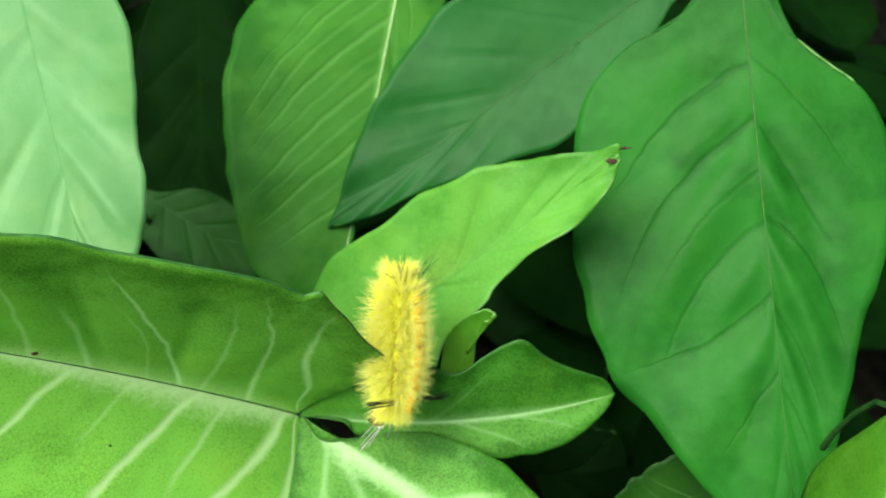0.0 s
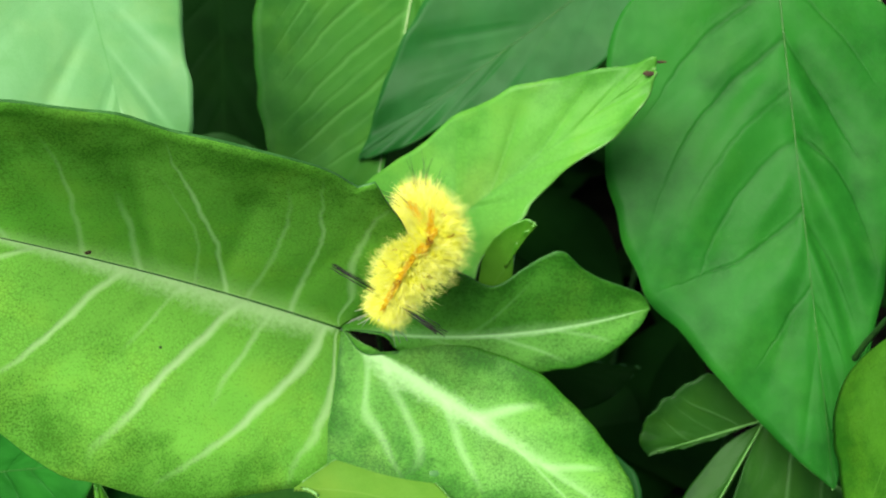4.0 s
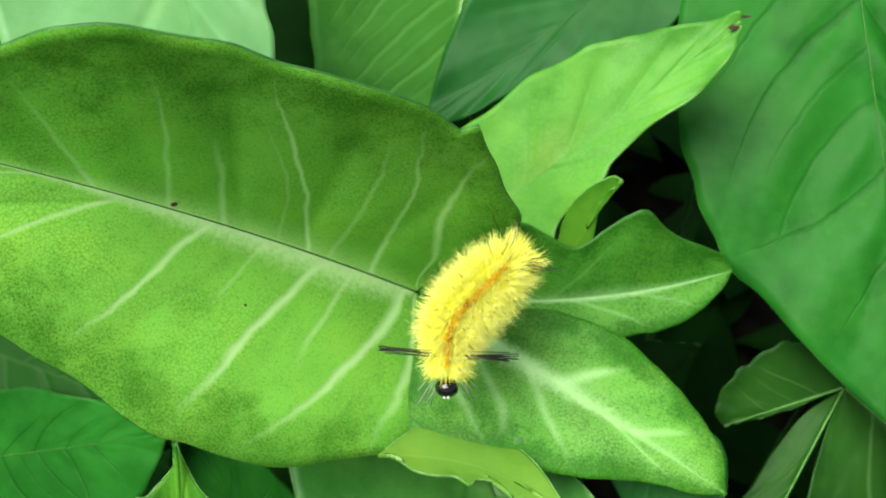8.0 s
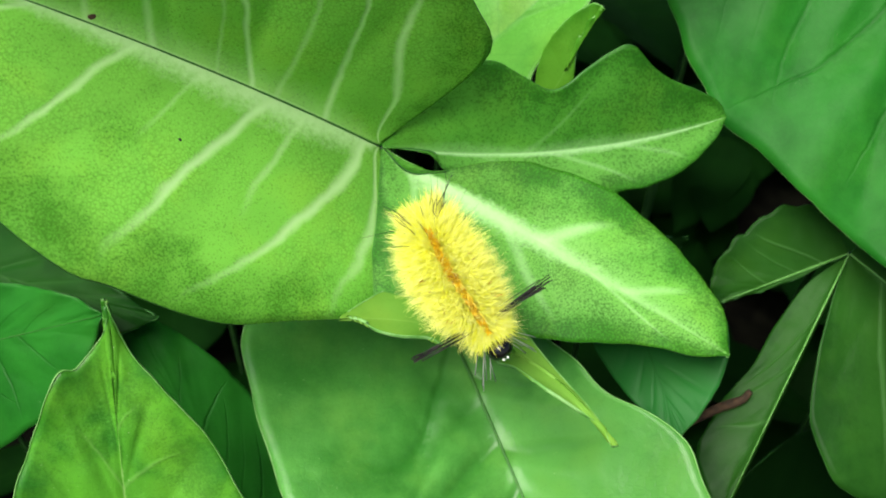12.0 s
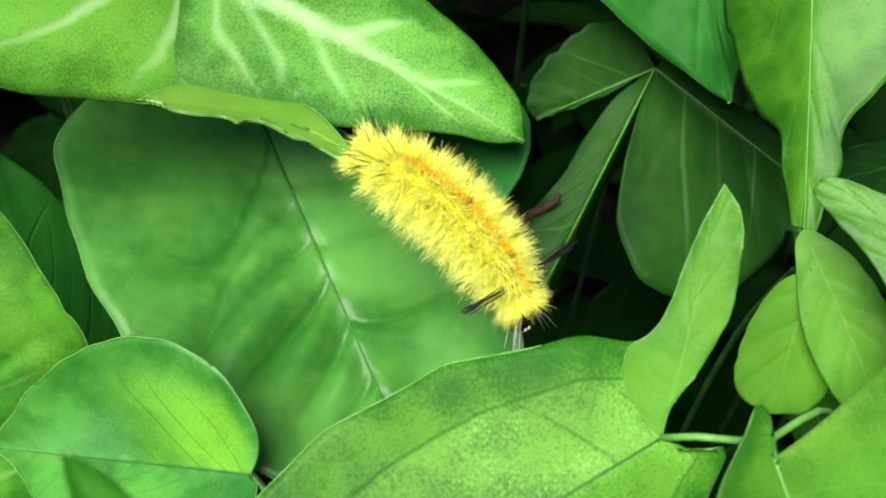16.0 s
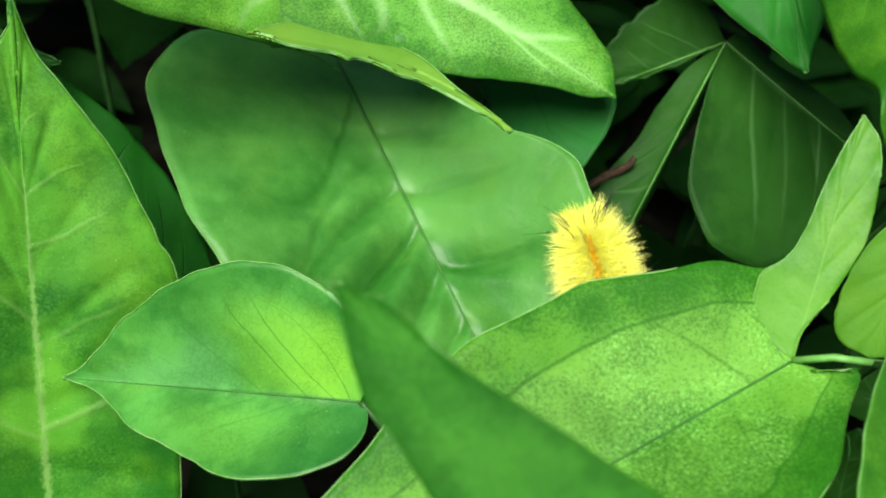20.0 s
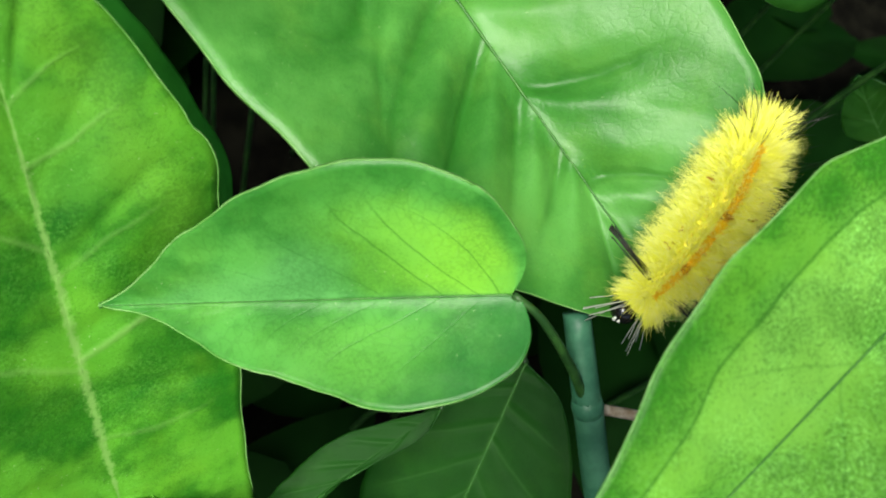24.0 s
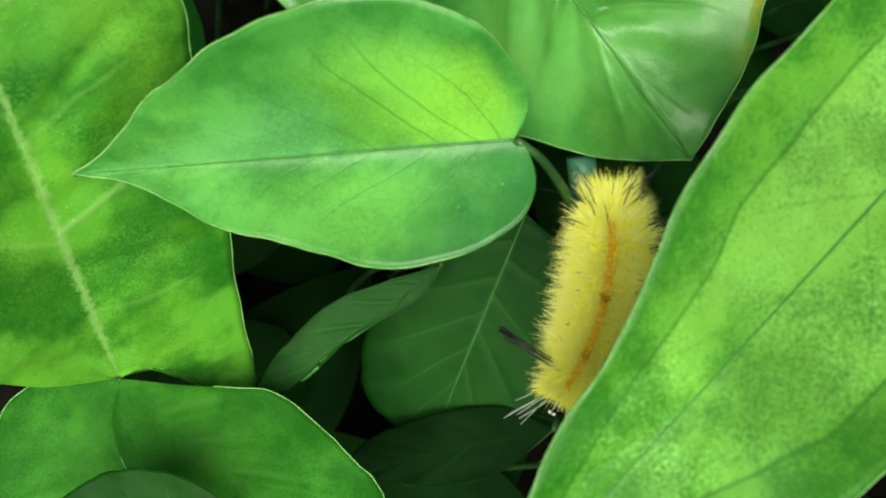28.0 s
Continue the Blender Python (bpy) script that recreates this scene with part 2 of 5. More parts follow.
# veins one by one: side, place at the midrib, lean, bend, width, strength, reach
A_VEINS = ((-1, -0.06, 0.45, -0.24, 0.0165, 0.75, 1.1), (-1, 0.119, 0.112, 0.0008, 0.009, 0.75, 1.0), (-1, 0.214, -0.014, 0.0615, 0.007, 0.4, 0.9), (-1, 0.254, 0.12, -0.02, 0.0075, 0.85, 1.0), (-1, 0.318, -0.044, 0.13, 0.0053, 0.3, 0.8),
           (-1, 0.421, -0.06, 0.045, 0.010, 0.6, 0.6), (-1, 0.519, -0.17, 0.118, 0.0075, 0.45, 0.9), (-1, 0.64, -0.1, 0.045, 0.01, 0.5, 0.9), (-1, 0.78, -0.08, 0.0225, 0.01, 0.4, 0.9),
           (1, -0.02, 0.22, -0.09, 0.0135, 0.75, 1.05), (1, 0.036, 0.211, -0.048, 0.015, 1.0, 1.0), (1, 0.154, 0.084, -0.068, 0.0075, 0.5, 0.6), (1, 0.213, 0.082, -0.055, 0.012, 1.0, 0.95), (1, 0.338, -0.173, 0.165, 0.006, 0.3, 0.5),
           (1, 0.441, -0.2, 0.101, 0.0105, 0.8, 0.95), (1, 0.59, -0.18, 0.06, 0.012, 0.7, 0.95), (1, 0.72, -0.13, 0.0375, 0.012, 0.6, 0.9), (1, 0.85, -0.08, 0.0, 0.0075, 0.5, 0.9))
LIME = leaf_material("variegated_leaf", (0.15, 0.55, 0.036), (0.46, 1.04, 0.15), (0.95, 1.25, 0.62), 8.5, net_scale=1300, net_gain=0.35, grain=3000, vein_gain=0.95, halo=0.65, speckle=0.65, patch=2.0, gloss=0.5, seed=0.1, rib=1.0, rib_width=0.17, relief=0.35, thin=0.45, edge=0.4, even=0.3, pucker=0.3, lines=A_VEINS, rib_side=1, groove=0.3, patches=((1, -0.2, 0.06, -0.2, 1.3, (0.08, 0.38, 0.03), 0.4), (-1, -0.2, 0.05, 0.1, 1.3, (0.08, 0.38, 0.03), 0.3)))
EAR_VEINS = ((-1, 0.136, 0.533, -0.396, 0.03, 0.45, 0.9), (-1, 0.363, 0.106, -0.018, 0.03, 0.5, 0.9), (-1, 0.06, 0.35, -0.1, 0.03, 0.5, 1.0), (-1, 0.62, 0.1, 0.0, 0.03, 0.4, 0.9), (1, 0.46, 0.02, 0.059, 0.035, 0.8, 0.75), (1, 0.7, 0.05, 0.0, 0.03, 0.5, 0.8))
LIME_EAR = leaf_material("variegated_leaf_ear", (0.080, 0.37, 0.022), (0.26, 0.66, 0.10), (0.85, 1.2, 0.62), 4.5, net_scale=1300, net_gain=0.3, grain=2800, vein_gain=0.6, halo=0.5, speckle=0.75, patch=1.5, gloss=0.5, seed=0.5, rib=0.9, rib_width=0.20, relief=0.35, thin=0.35, edge=0.6, even=0.42, lines=EAR_VEINS, rib_fade=0.8, groove=0.3,
                         patches=((-1, 0.42, 1.1, -0.2, 0.75, (0.28, 0.68, 0.14), 0.5), (1, 0.42, 1.1, -0.2, 0.42, (0.32, 0.74, 0.17), 0.6)))
LIME_EAR_DARK = leaf_material("variegated_leaf_dark_ear", (0.045, 0.25, 0.014), (0.14, 0.46, 0.05), (0.62, 0.95, 0.46), 4.5, vein_gain=0.5, halo=0.3, speckle=0.6, patch=1.3, gloss=0.5, seed=0.8, rib=0.85, rib_width=0.16, relief=0.35, thin=0.35, edge=0.5, even=0.3, rib_side=-1, groove=0.3,
                              lines=((-1, 0.469, 0.259, -0.104, 0.03, 0.5, 0.9), (-1, 0.25, 0.25, -0.1, 0.03, 0.3, 0.9), (-1, 0.68, 0.2, -0.1, 0.03, 0.4, 0.9), (1, 0.4, 0.2, 0.0, 0.02, 0.2, 0.8)), patches=((-1, 0.2, 1.1, -0.2, 0.8, (0.22, 0.60, 0.10), 0.5),))
PALE = leaf_material("pale_leaf", (0.19, 0.48, 0.16), (0.27, 0.58, 0.25), (0.14, 0.42, 0.11), 7, 0.03, 0.08, 0.1, 0.05, 0.6, 0.42, 1.1, 0.5, relief=0.3, rib_width=0.02)
V_VEINS = tuple((-1, 0.06 + 0.072 * i, 0.29 - 0.047 * i, 0.02, 0.015, (0.4, 0.9, 0.5, 1.0)[i % 4], 1.0) for i in range(10)) + tuple((1, 0.15 + 0.09 * i, 0.1, 0.0, 0.01, 0.5, 1.0) for i in range(7))
VEINED = leaf_material("pale_veined_leaf", (0.030, 0.19, 0.016), (0.075, 0.29, 0.034), (0.20, 0.46, 0.12), 9, vein_gain=0.32, halo=0.4, speckle=0.2, patch=0.7, gloss=0.5, seed=1.7, spec=0.1, lines=V_VEINS)
TEAL = leaf_material("dark_smooth_leaf", (0.014, 0.125, 0.018), (0.026, 0.175, 0.034), (0.010, 0.085, 0.014), 9, 0.05, 0.3, 0.1, 0.12, 0.8, 0.42, 2.1, rib_width=0.03, relief=0.3, spec=0.12, edge=0.2)
FRESH = leaf_material("fresh_leaf", (0.085, 0.35, 0.030), (0.18, 0.51, 0.07), (0.06, 0.28, 0.03), 7, 0.03, 0.3, 0.1, 0.2, 1.0, 0.45, 2.9, rib=0.4, rib_width=0.02, relief=0.4, frost=0.2, net_gain=0.15, edge=0.25, patches=((1, 0.34, 0.44, -0.2, 0.35, (0.30, 0.48, 0.07), 0.45),))
H_VEINS = ((-1, 0.236, -0.06, 0.146, 0.009, 0.8, 0.9), (-1, 0.32, -0.065, 0.158, 0.009, 0.9, 0.9), (-1, 0.40, -0.09, 0.15, 0.007, 0.4, 0.8), (-1, 0.474, -0.118, 0.154, 0.008, 0.6, 0.9), (-1, 0.588, -0.143, -0.013, 0.008, 0.8, 1.05), (-1, 0.70, -0.14, 0.05, 0.007, 0.6, 0.9),
           (1, 0.22, 0.05, 0.05, 0.007, 0.5, 0.8), (1, 0.318, 0.106, -0.037, 0.008, 0.8, 0.75), (1, 0.465, -0.19, 0.2, 0.008, 0.9, 1.05), (1, 0.60, -0.16, 0.15, 0.008, 0.6, 0.95), (1, 0.72, -0.15, 0.1, 0.007, 0.5, 0.95))
BROAD = leaf_material("broad_green_leaf", (0.012, 0.128, 0.012), (0.030, 0.230, 0.024), (0.008, 0.085, 0.007), 8, vein_gain=0.5, halo=-0.25, speckle=0.15, patch=0.9, gloss=0.44, seed=3.7, rib=0.4, spec=0.1, relief=0.6, pucker=0.5, net_gain=0.1, rib_width=0.012, groove=0.5, lines=H_VEINS, edge=0.2, dust=0.1)
# dark veins, drawn broad so their colour also shades the grooves
G_SHADED_VEINS = ((-1, 0.10, 0.85, -0.85, 0.018, 0.8, 0.75), (-1, 0.27, 0.12, 0.1, 0.018, 0.5, 0.8), (-1, 0.36, 0.03, 0.06, 0.018, 0.7, 0.95), (-1, 0.456, 0.05, -0.03, 0.018, 0.9, 0.9), (-1, 0.56, 0.0, 0.0, 0.018, 0.5, 0.8), (-1, 0.673, -0.098, 0.0, 0.018, 0.7, 0.8),
           (1, 0.22, 0.05, 0.0, 0.018, 0.5, 0.8), (1, 0.38, -0.05, 0.0, 0.018, 0.5, 0.8), (1, 0.554, -0.155, 0.018, 0.018, 0.8, 0.85), (1, 0.743, -0.296, 0.186, 0.018, 0.8, 0.9))
GLOSSY = leaf_material("glossy_green_leaf", (0.046, 0.24, 0.030), (0.15, 0.44, 0.085), (0.020, 0.16, 0.010), 7, vein_gain=0.5, halo=-0.3, speckle=0.15, patch=0.7, gloss=0.34, seed=4.3, rib=0.5, spec=0.35, stain=(1, 0.52, 0.72), groove=0.8, relief=0.7, pucker=0.9, net_gain=0.06, lines=G_SHADED_VEINS, edge=0.2, rib_width=0.02, dust=0.2)
R_VEINS = ((-1, 0.16, 0.08, 0.0, 0.008, 0.4, 0.9), (-1, 0.32, 0.052, -0.015, 0.009, 0.9, 0.85), (-1, 0.46, -0.03, 0.0, 0.007, 0.35, 0.8), (-1, 0.619, -0.14, 0.046, 0.008, 0.6, 0.85), (-1, 0.70, -0.12, 0.0, 0.008, 0.5, 0.9), (-1, 0.80, -0.12, 0.0, 0.008, 0.4, 0.8),
           (1, 0.3, -0.05, 0.0, 0.009, 0.5, 0.8), (1, 0.5, -0.1, 0.0, 0.009, 0.5, 0.8), (1, 0.7, -0.1, 0.0, 0.009, 0.5, 0.8))
R_PATCHES = ((-1, 0.50, 0.55, 0.05, 0.75, (0.022, 0.20, 0.030), 0.75), (-1, 0.66, 0.72, 0.0, 0.5, (0.03, 0.22, 0.02), 0.6), (-1, 0.26, 0.29, 0.0, 0.6, (0.025, 0.20, 0.012), 0.6), (1, 0.2, 0.26, 0.0, 0.7, (0.025, 0.20, 0.012), 0.6), (-1, 0.35, 0.75, 0.55, 0.85, (0.24, 0.62, 0.05), 0.4))
RIBBED = leaf_material("pale_ribbed_leaf", (0.028, 0.24, 0.014), (0.19, 0.60, 0.045), (0.40, 0.66, 0.19), 9, vein_gain=0.45, halo=0.35, speckle=0.3, patch=0.2, gloss=0.36, seed=5.3, rib=0.65, spec=0.4, rib_width=0.05, relief=0.7, pucker=0.8, frost=0.25, groove=-0.25, lines=R_VEINS, patches=R_PATCHES, blotch=60, edge=0.15, hairy=0.9, dust=0.5, net_gain=0.05)
HEART_VEINS = ((-1, 0.03, 0.1, 0.25, 0.006, 0.7, 0.9), (-1, 0.07, 0.5, -0.35, 0.006, 0.7, 0.95), (-1, 0.16, 0.372, -0.253, 0.006, 0.7, 0.95), (-1, 0.30, 0.3, -0.2, 0.006, 0.4, 0.9), (-1, 0.45, 0.25, -0.15, 0.006, 0.3, 0.9),
               (1, 0.159, 0.426, -0.28, 0.006, 0.5, 0.95), (1, 0.30, 0.25, -0.2, 0.006, 0.4, 0.9), (1, 0.419, 0.145, -0.163, 0.006, 0.4, 0.9), (1, 0.06, 0.3, -0.1, 0.006, 0.4, 0.9))
# patch 0.36 to 0.85: partly pale marbling, partly sheen painted in
HEART = leaf_material("marbled_heart_leaf", (0.030, 0.23, 0.026), (0.16, 0.54, 0.10), (0.018, 0.15, 0.014), 8, vein_gain=0.6, halo=-0.1, speckle=0.2, patch=0.6, gloss=0.34, seed=6.4, rib=0.6, spec=0.34, relief=0.4, blotch=80, thin=0.35, pucker=0.4, net_gain=0.15, frost=0.1, lines=HEART_VEINS, rib_width=0.02, edge=0.15, dust=0.5, groove=0.15,
                      patches=((-1, 0.02, 0.27, 0.0, 0.7, (0.30, 0.78, 0.06), 0.9), (-1, 0.1, 0.62, 0.8, 1.3, (0.032, 0.24, 0.022), 0.5), (-1, 0.36, 0.85, -0.2, 0.5, (0.19, 0.60, 0.17), 0.55), (1, -0.2, 0.15, -0.2, 1.3, (0.026, 0.21, 0.036), 0.75), (1, 0.18, 0.42, 0.3, 0.85, (0.17, 0.56, 0.07), 0.6)))
GRAIN_VEINS = ((-1, 0.075, 0.15, -0.025, 0.005, 0.9, 0.85), (-1, -0.01, 0.189, -0.07, 0.005, 0.8, 0.85), (-1, 0.195, 0.09, -0.05, 0.005, 0.5, 0.8), (-1, 0.33, 0.1, -0.03, 0.005, 0.5, 0.8), (-1, 0.5, 0.1, -0.03, 0.005, 0.5, 0.8),
               (1, 0.12, 0.06, 0.0, 0.005, 0.6, 0.8), (1, 0.227, 0.054, 0.006, 0.005, 0.7, 0.8), (1, 0.36, 0.06, 0.0, 0.005, 0.6, 0.8), (1, 0.52, 0.06, 0.0, 0.005, 0.5, 0.8))
GRAINED = leaf_material("grained_leaf", (0.042, 0.24, 0.012), (0.19, 0.51, 0.055), (0.026, 0.15, 0.010), 3.5, vein_gain=0.5, halo=-0.1, speckle=0.5, patch=0.8, blotch=75, gloss=0.42, seed=7.7, rib=0.6, spec=0.18, relief=0.4, edge=0.5, even=0.12, collect=0.68, frost=0.8, net_gain=0.08, lines=GRAIN_VEINS, rib_width=0.02, groove=0.25, pucker=0.2, patches=((-1, 0.04, 0.5, 0.05, 0.7, (0.24, 0.54, 0.09), 0.5), (1, 0.1, 0.6, 0.0, 0.6, (0.20, 0.50, 0.06), 0.35)))
YOUNG = leaf_material("young_leaf", (0.060, 0.28, 0.012), (0.165, 0.44, 0.034), (0.23, 0.50, 0.08), 5, 0.04, 0.1, 0.1, 0.2, 1.0, 0.42, 8.3, relief=0.4, edge=0.3, spec=0.3, groove=0.2, pucker=0.15, frost=0.1)
OLIVE = leaf_material("mid_green_leaf", (0.036, 0.20, 0.010), (0.13, 0.40, 0.028), (0.18, 0.42, 0.06), 5, vein_gain=0.4, halo=0.2, speckle=0.3, patch=1.0, gloss=0.42, seed=8.9, groove=0.25, relief=0.4, frost=0.15, net_gain=0.08, even=0.15, spec=0.3, rib_width=0.03,
                      lines=((1, 0.167, 0.349, -0.22, 0.010, 0.7, 1.0), (1, 0.45, 0.25, -0.1, 0.010, 0.5, 0.9), (-1, 0.2, 0.3, -0.1, 0.010, 0.5, 0.9), (-1, 0.5, 0.2, -0.1, 0.010, 0.5, 0.9)), patches=((1, -0.2, 0.14, 0.3, 1.0, (0.24, 0.52, 0.06), 0.6),))
# leaf green lowered so that the colour itself gives the shade
SHADE = leaf_material("shade_toned_veined_leaf", (0.007, 0.052, 0.005), (0.017, 0.09, 0.011), (0.042, 0.135, 0.028), 7, 0.08, 0.4, 0.2, 0.25, 0.8, 0.5, 9.1, rib=0.5, relief=0.4, spec=0.08)
# veined green, darkened in its colour for leaves that stand in shade
SHADOW_DULL = leaf_material("shadow_dull_leaf", (0.010, 0.065, 0.006), (0.028, 0.115, 0.013), (0.09, 0.23, 0.06), 6, vein_gain=0.5, halo=0.4, speckle=0.25, patch=0.9, gloss=0.42, seed=9.4, rib=0.7, relief=0.6, spec=0.1, pucker=0.6, net_gain=0.1, groove=-0.5, rib_width=0.05,
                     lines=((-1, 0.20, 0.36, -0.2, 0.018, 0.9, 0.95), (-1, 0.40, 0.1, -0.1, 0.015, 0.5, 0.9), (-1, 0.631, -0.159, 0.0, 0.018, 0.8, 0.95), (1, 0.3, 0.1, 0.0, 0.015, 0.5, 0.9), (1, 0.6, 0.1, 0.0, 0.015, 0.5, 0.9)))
# near-black green: the gloom between the leaves is put into this colour
SHADOW_GREEN = leaf_material("shadow_green_leaf", (0.0025, 0.017, 0.002), (0.0045, 0.026, 0.0035), (0.006, 0.03, 0.004), 6, 0.06, 0.3, 0.1, 0.2, 0.5, 0.55, 9.9, relief=0.2, spec=0.02, pucker=0.1)
YELLOWISH = leaf_material("yellow_green_underside", (0.17, 0.40, 0.040), (0.26, 0.50, 0.075), (0.34, 0.54, 0.11), 4, 0.05, 0.0, 0.0, 0.1, 0.9, 0.5, 4.9, rib=0.5, rib_width=0.05, relief=0.3, edge=0.2, groove=0.0, pucker=0.05)
SMOOTH = leaf_material("smooth_dark_leaf", (0.022, 0.16, 0.010), (0.062, 0.28, 0.022), (0.045, 0.2, 0.026), 6, 0.02, 0.15, 0.0, 0.35, 1.0, 0.5, 3.1, 0.3, 0.05, relief=0.25, pucker=0.2, even=0.2, frost=0.12, blotch=75)
MARGIN = plain_material("pale_margin", (0.09, 0.26, 0.045), (0.18, 0.37, 0.11), 300, 0.5)
DARK_MARGIN = plain_material("dark_margin", (0.0225, 0.105, 0.015), (0.045, 0.165, 0.03), 300, 0.5)
STALK = plain_material("green_stalk", (0.009, 0.0375, 0.0075), (0.0225, 0.075, 0.0135), 250, 0.45)
TEAL_STALK = plain_material("blue_green_stalk", (0.0225, 0.0975, 0.0525), (0.045, 0.15, 0.0825), 220, 0.45)
PALE_RIB = plain_material("pale_rib", (0.285, 0.45, 0.165), (0.375, 0.54, 0.255), 400, 0.45)
DARK_RIB = plain_material("dark_rib", (0.0263, 0.112, 0.015), (0.045, 0.15, 0.0225), 400, 0.45)
GREEN_RIB = plain_material("green_rib", (0.09, 0.27, 0.045), (0.135, 0.33, 0.075), 400, 0.45)
# almost black: the shade under the leaves is painted into the soil
SOIL = plain_material("shade_dark_soil", (0.002, 0.002, 0.0015), (0.006, 0.006, 0.004), 90, 0.95, 0.02, 1.0)
# brown of scars and dry tips, darkened for the short twig's shade
DRY = plain_material("dry_brown", (0.022, 0.013, 0.007), (0.065, 0.036, 0.018), 700, 0.8)
BARK = plain_material("pale_twig_bark", (0.225, 0.165, 0.105), (0.413, 0.36, 0.285), 500, 0.8)
SCAR = plain_material("pale_scar", (0.045, 0.12, 0.045), (0.15, 0.225, 0.128), 900, 0.7)
HAIR = plain_material("yellow_hair", (0.97, 0.97, 0.14), (0.98, 0.98, 0.20), 600, 0.7, 0.05, 0.1, 0.5)
PALE_HAIR = plain_material("pale_yellow_hair", (0.96, 0.96, 0.28), (0.98, 0.98, 0.42), 600, 0.7, 0.08, 0.1, 0.5)
SKIN = plain_material("yellow_skin", (0.90, 0.80, 0.08), (0.95, 0.88, 0.12), 500, 0.7, 0.1)
ORANGE = plain_material("orange_stripe", (0.87, 0.54, 0.010), (0.90, 0.70, 0.028), 900, 0.6)
BROWN = plain_material("brown_hair", (0.315, 0.126, 0.0108), (0.495, 0.234, 0.018), 700, 0.6)
BLACK = plain_material("black_hair", (0.004, 0.004, 0.004), (0.02, 0.018, 0.014), 600, 0.5)
SHELL = plain_material("black_head_shell", (0.004, 0.004, 0.004), (0.012, 0.011, 0.01), 300, 0.18, 0.6, 0.05)
GREY_HAIR = plain_material("whitish_hair", (0.338, 0.352, 0.3), (0.488, 0.495, 0.435), 500, 0.6)
WHITE = plain_material("white_mark", (0.7, 0.7, 0.64), (0.85, 0.85, 0.8), 500, 0.5)


# ---- mesh helpers ----
def mesh_part(name, verts, faces, mats, parent=None, uvs=None, index=None, smooth=True, label=""):
    """Links one mesh object under parent; verts in the parent's space."""
    me = bpy.data.meshes.new(name)
    me.from_pydata([tuple(p) for p in verts], [], faces)
    for m in mats:
        me.materials.append(m)
    if index is not None:
        me.polygons.foreach_set("material_index", index)
    me.polygons.foreach_set("use_smooth", [smooth] * len(me.polygons))
    if uvs is not None:
        lay = me.uv_layers.new(name="blade")
        loops = np.zeros(len(me.loops), dtype=np.int32)
        me.loops.foreach_get("vertex_index", loops)
        lay.data.foreach_set("uv", np.asarray(uvs, dtype=np.float32)[loops].ravel())
    me.update()
    ob = new(name, me)
    if parent is not None:
        ob.parent = parent
    if label:
        ob["label"] = label
    return ob


def spline(points, count):
    """Smooth run of count points through the given ones, even along its length."""
    p = np.asarray(points, float)
    p = np.vstack([2 * p[0] - p[1], p, 2 * p[-1] - p[-2]])
    out = []
    for i in range(1, len(p) - 2):
        for t in np.linspace(0, 1, 24, endpoint=False):
            a, b, c, d = p[i - 1], p[i], p[i + 1], p[i + 2]
            out.append(0.5 * (2 * b + (c - a) * t + (2 * a - 5 * b + 4 * c - d) * t * t + (3 * b - a - 3 * c + d) * t ** 3))
    out.append(p[-2])
    out = np.array(out)
    run = np.concatenate([[0], np.cumsum(np.linalg.norm(np.diff(out, axis=0), axis=1))])
    want = np.linspace(0, run[-1], count) if np.isscalar(count) else np.asarray(count) * run[-1]
    return np.stack([np.interp(want, run, out[:, k]) for k in range(out.shape[1])], 1)


def tube(path, radii, sides=10):
    """Verts and faces of a round tube along a path."""
    path = np.asarray(path, float)
    tang = np.gradient(path, axis=0)
    tang /= np.linalg.norm(tang, axis=1)[:, None] + 1e-12
    up = np.array([0.31, 0.22, 0.92])
    verts, faces = [], []
    for k, (c, d) in enumerate(zip(path, tang)):
        a = np.cross(d, up)
        a /= np.linalg.norm(a) + 1e-12
        b = np.cross(d, a)
        for j in range(sides):
            w = 2 * math.pi * j / sides
            verts.append(c + radii[k] * (math.cos(w) * a + math.sin(w) * b))
    for k in range(len(path) - 1):
        for j in range(sides):
            q = (j + 1) % sides
            faces.append((k * sides + j, k * sides + q, (k + 1) * sides + q, (k + 1) * sides + j))
    faces.append(tuple(range(sides))[::-1])
    faces.append(tuple((len(path) - 1) * sides + j for j in range(sides)))
    return verts, faces


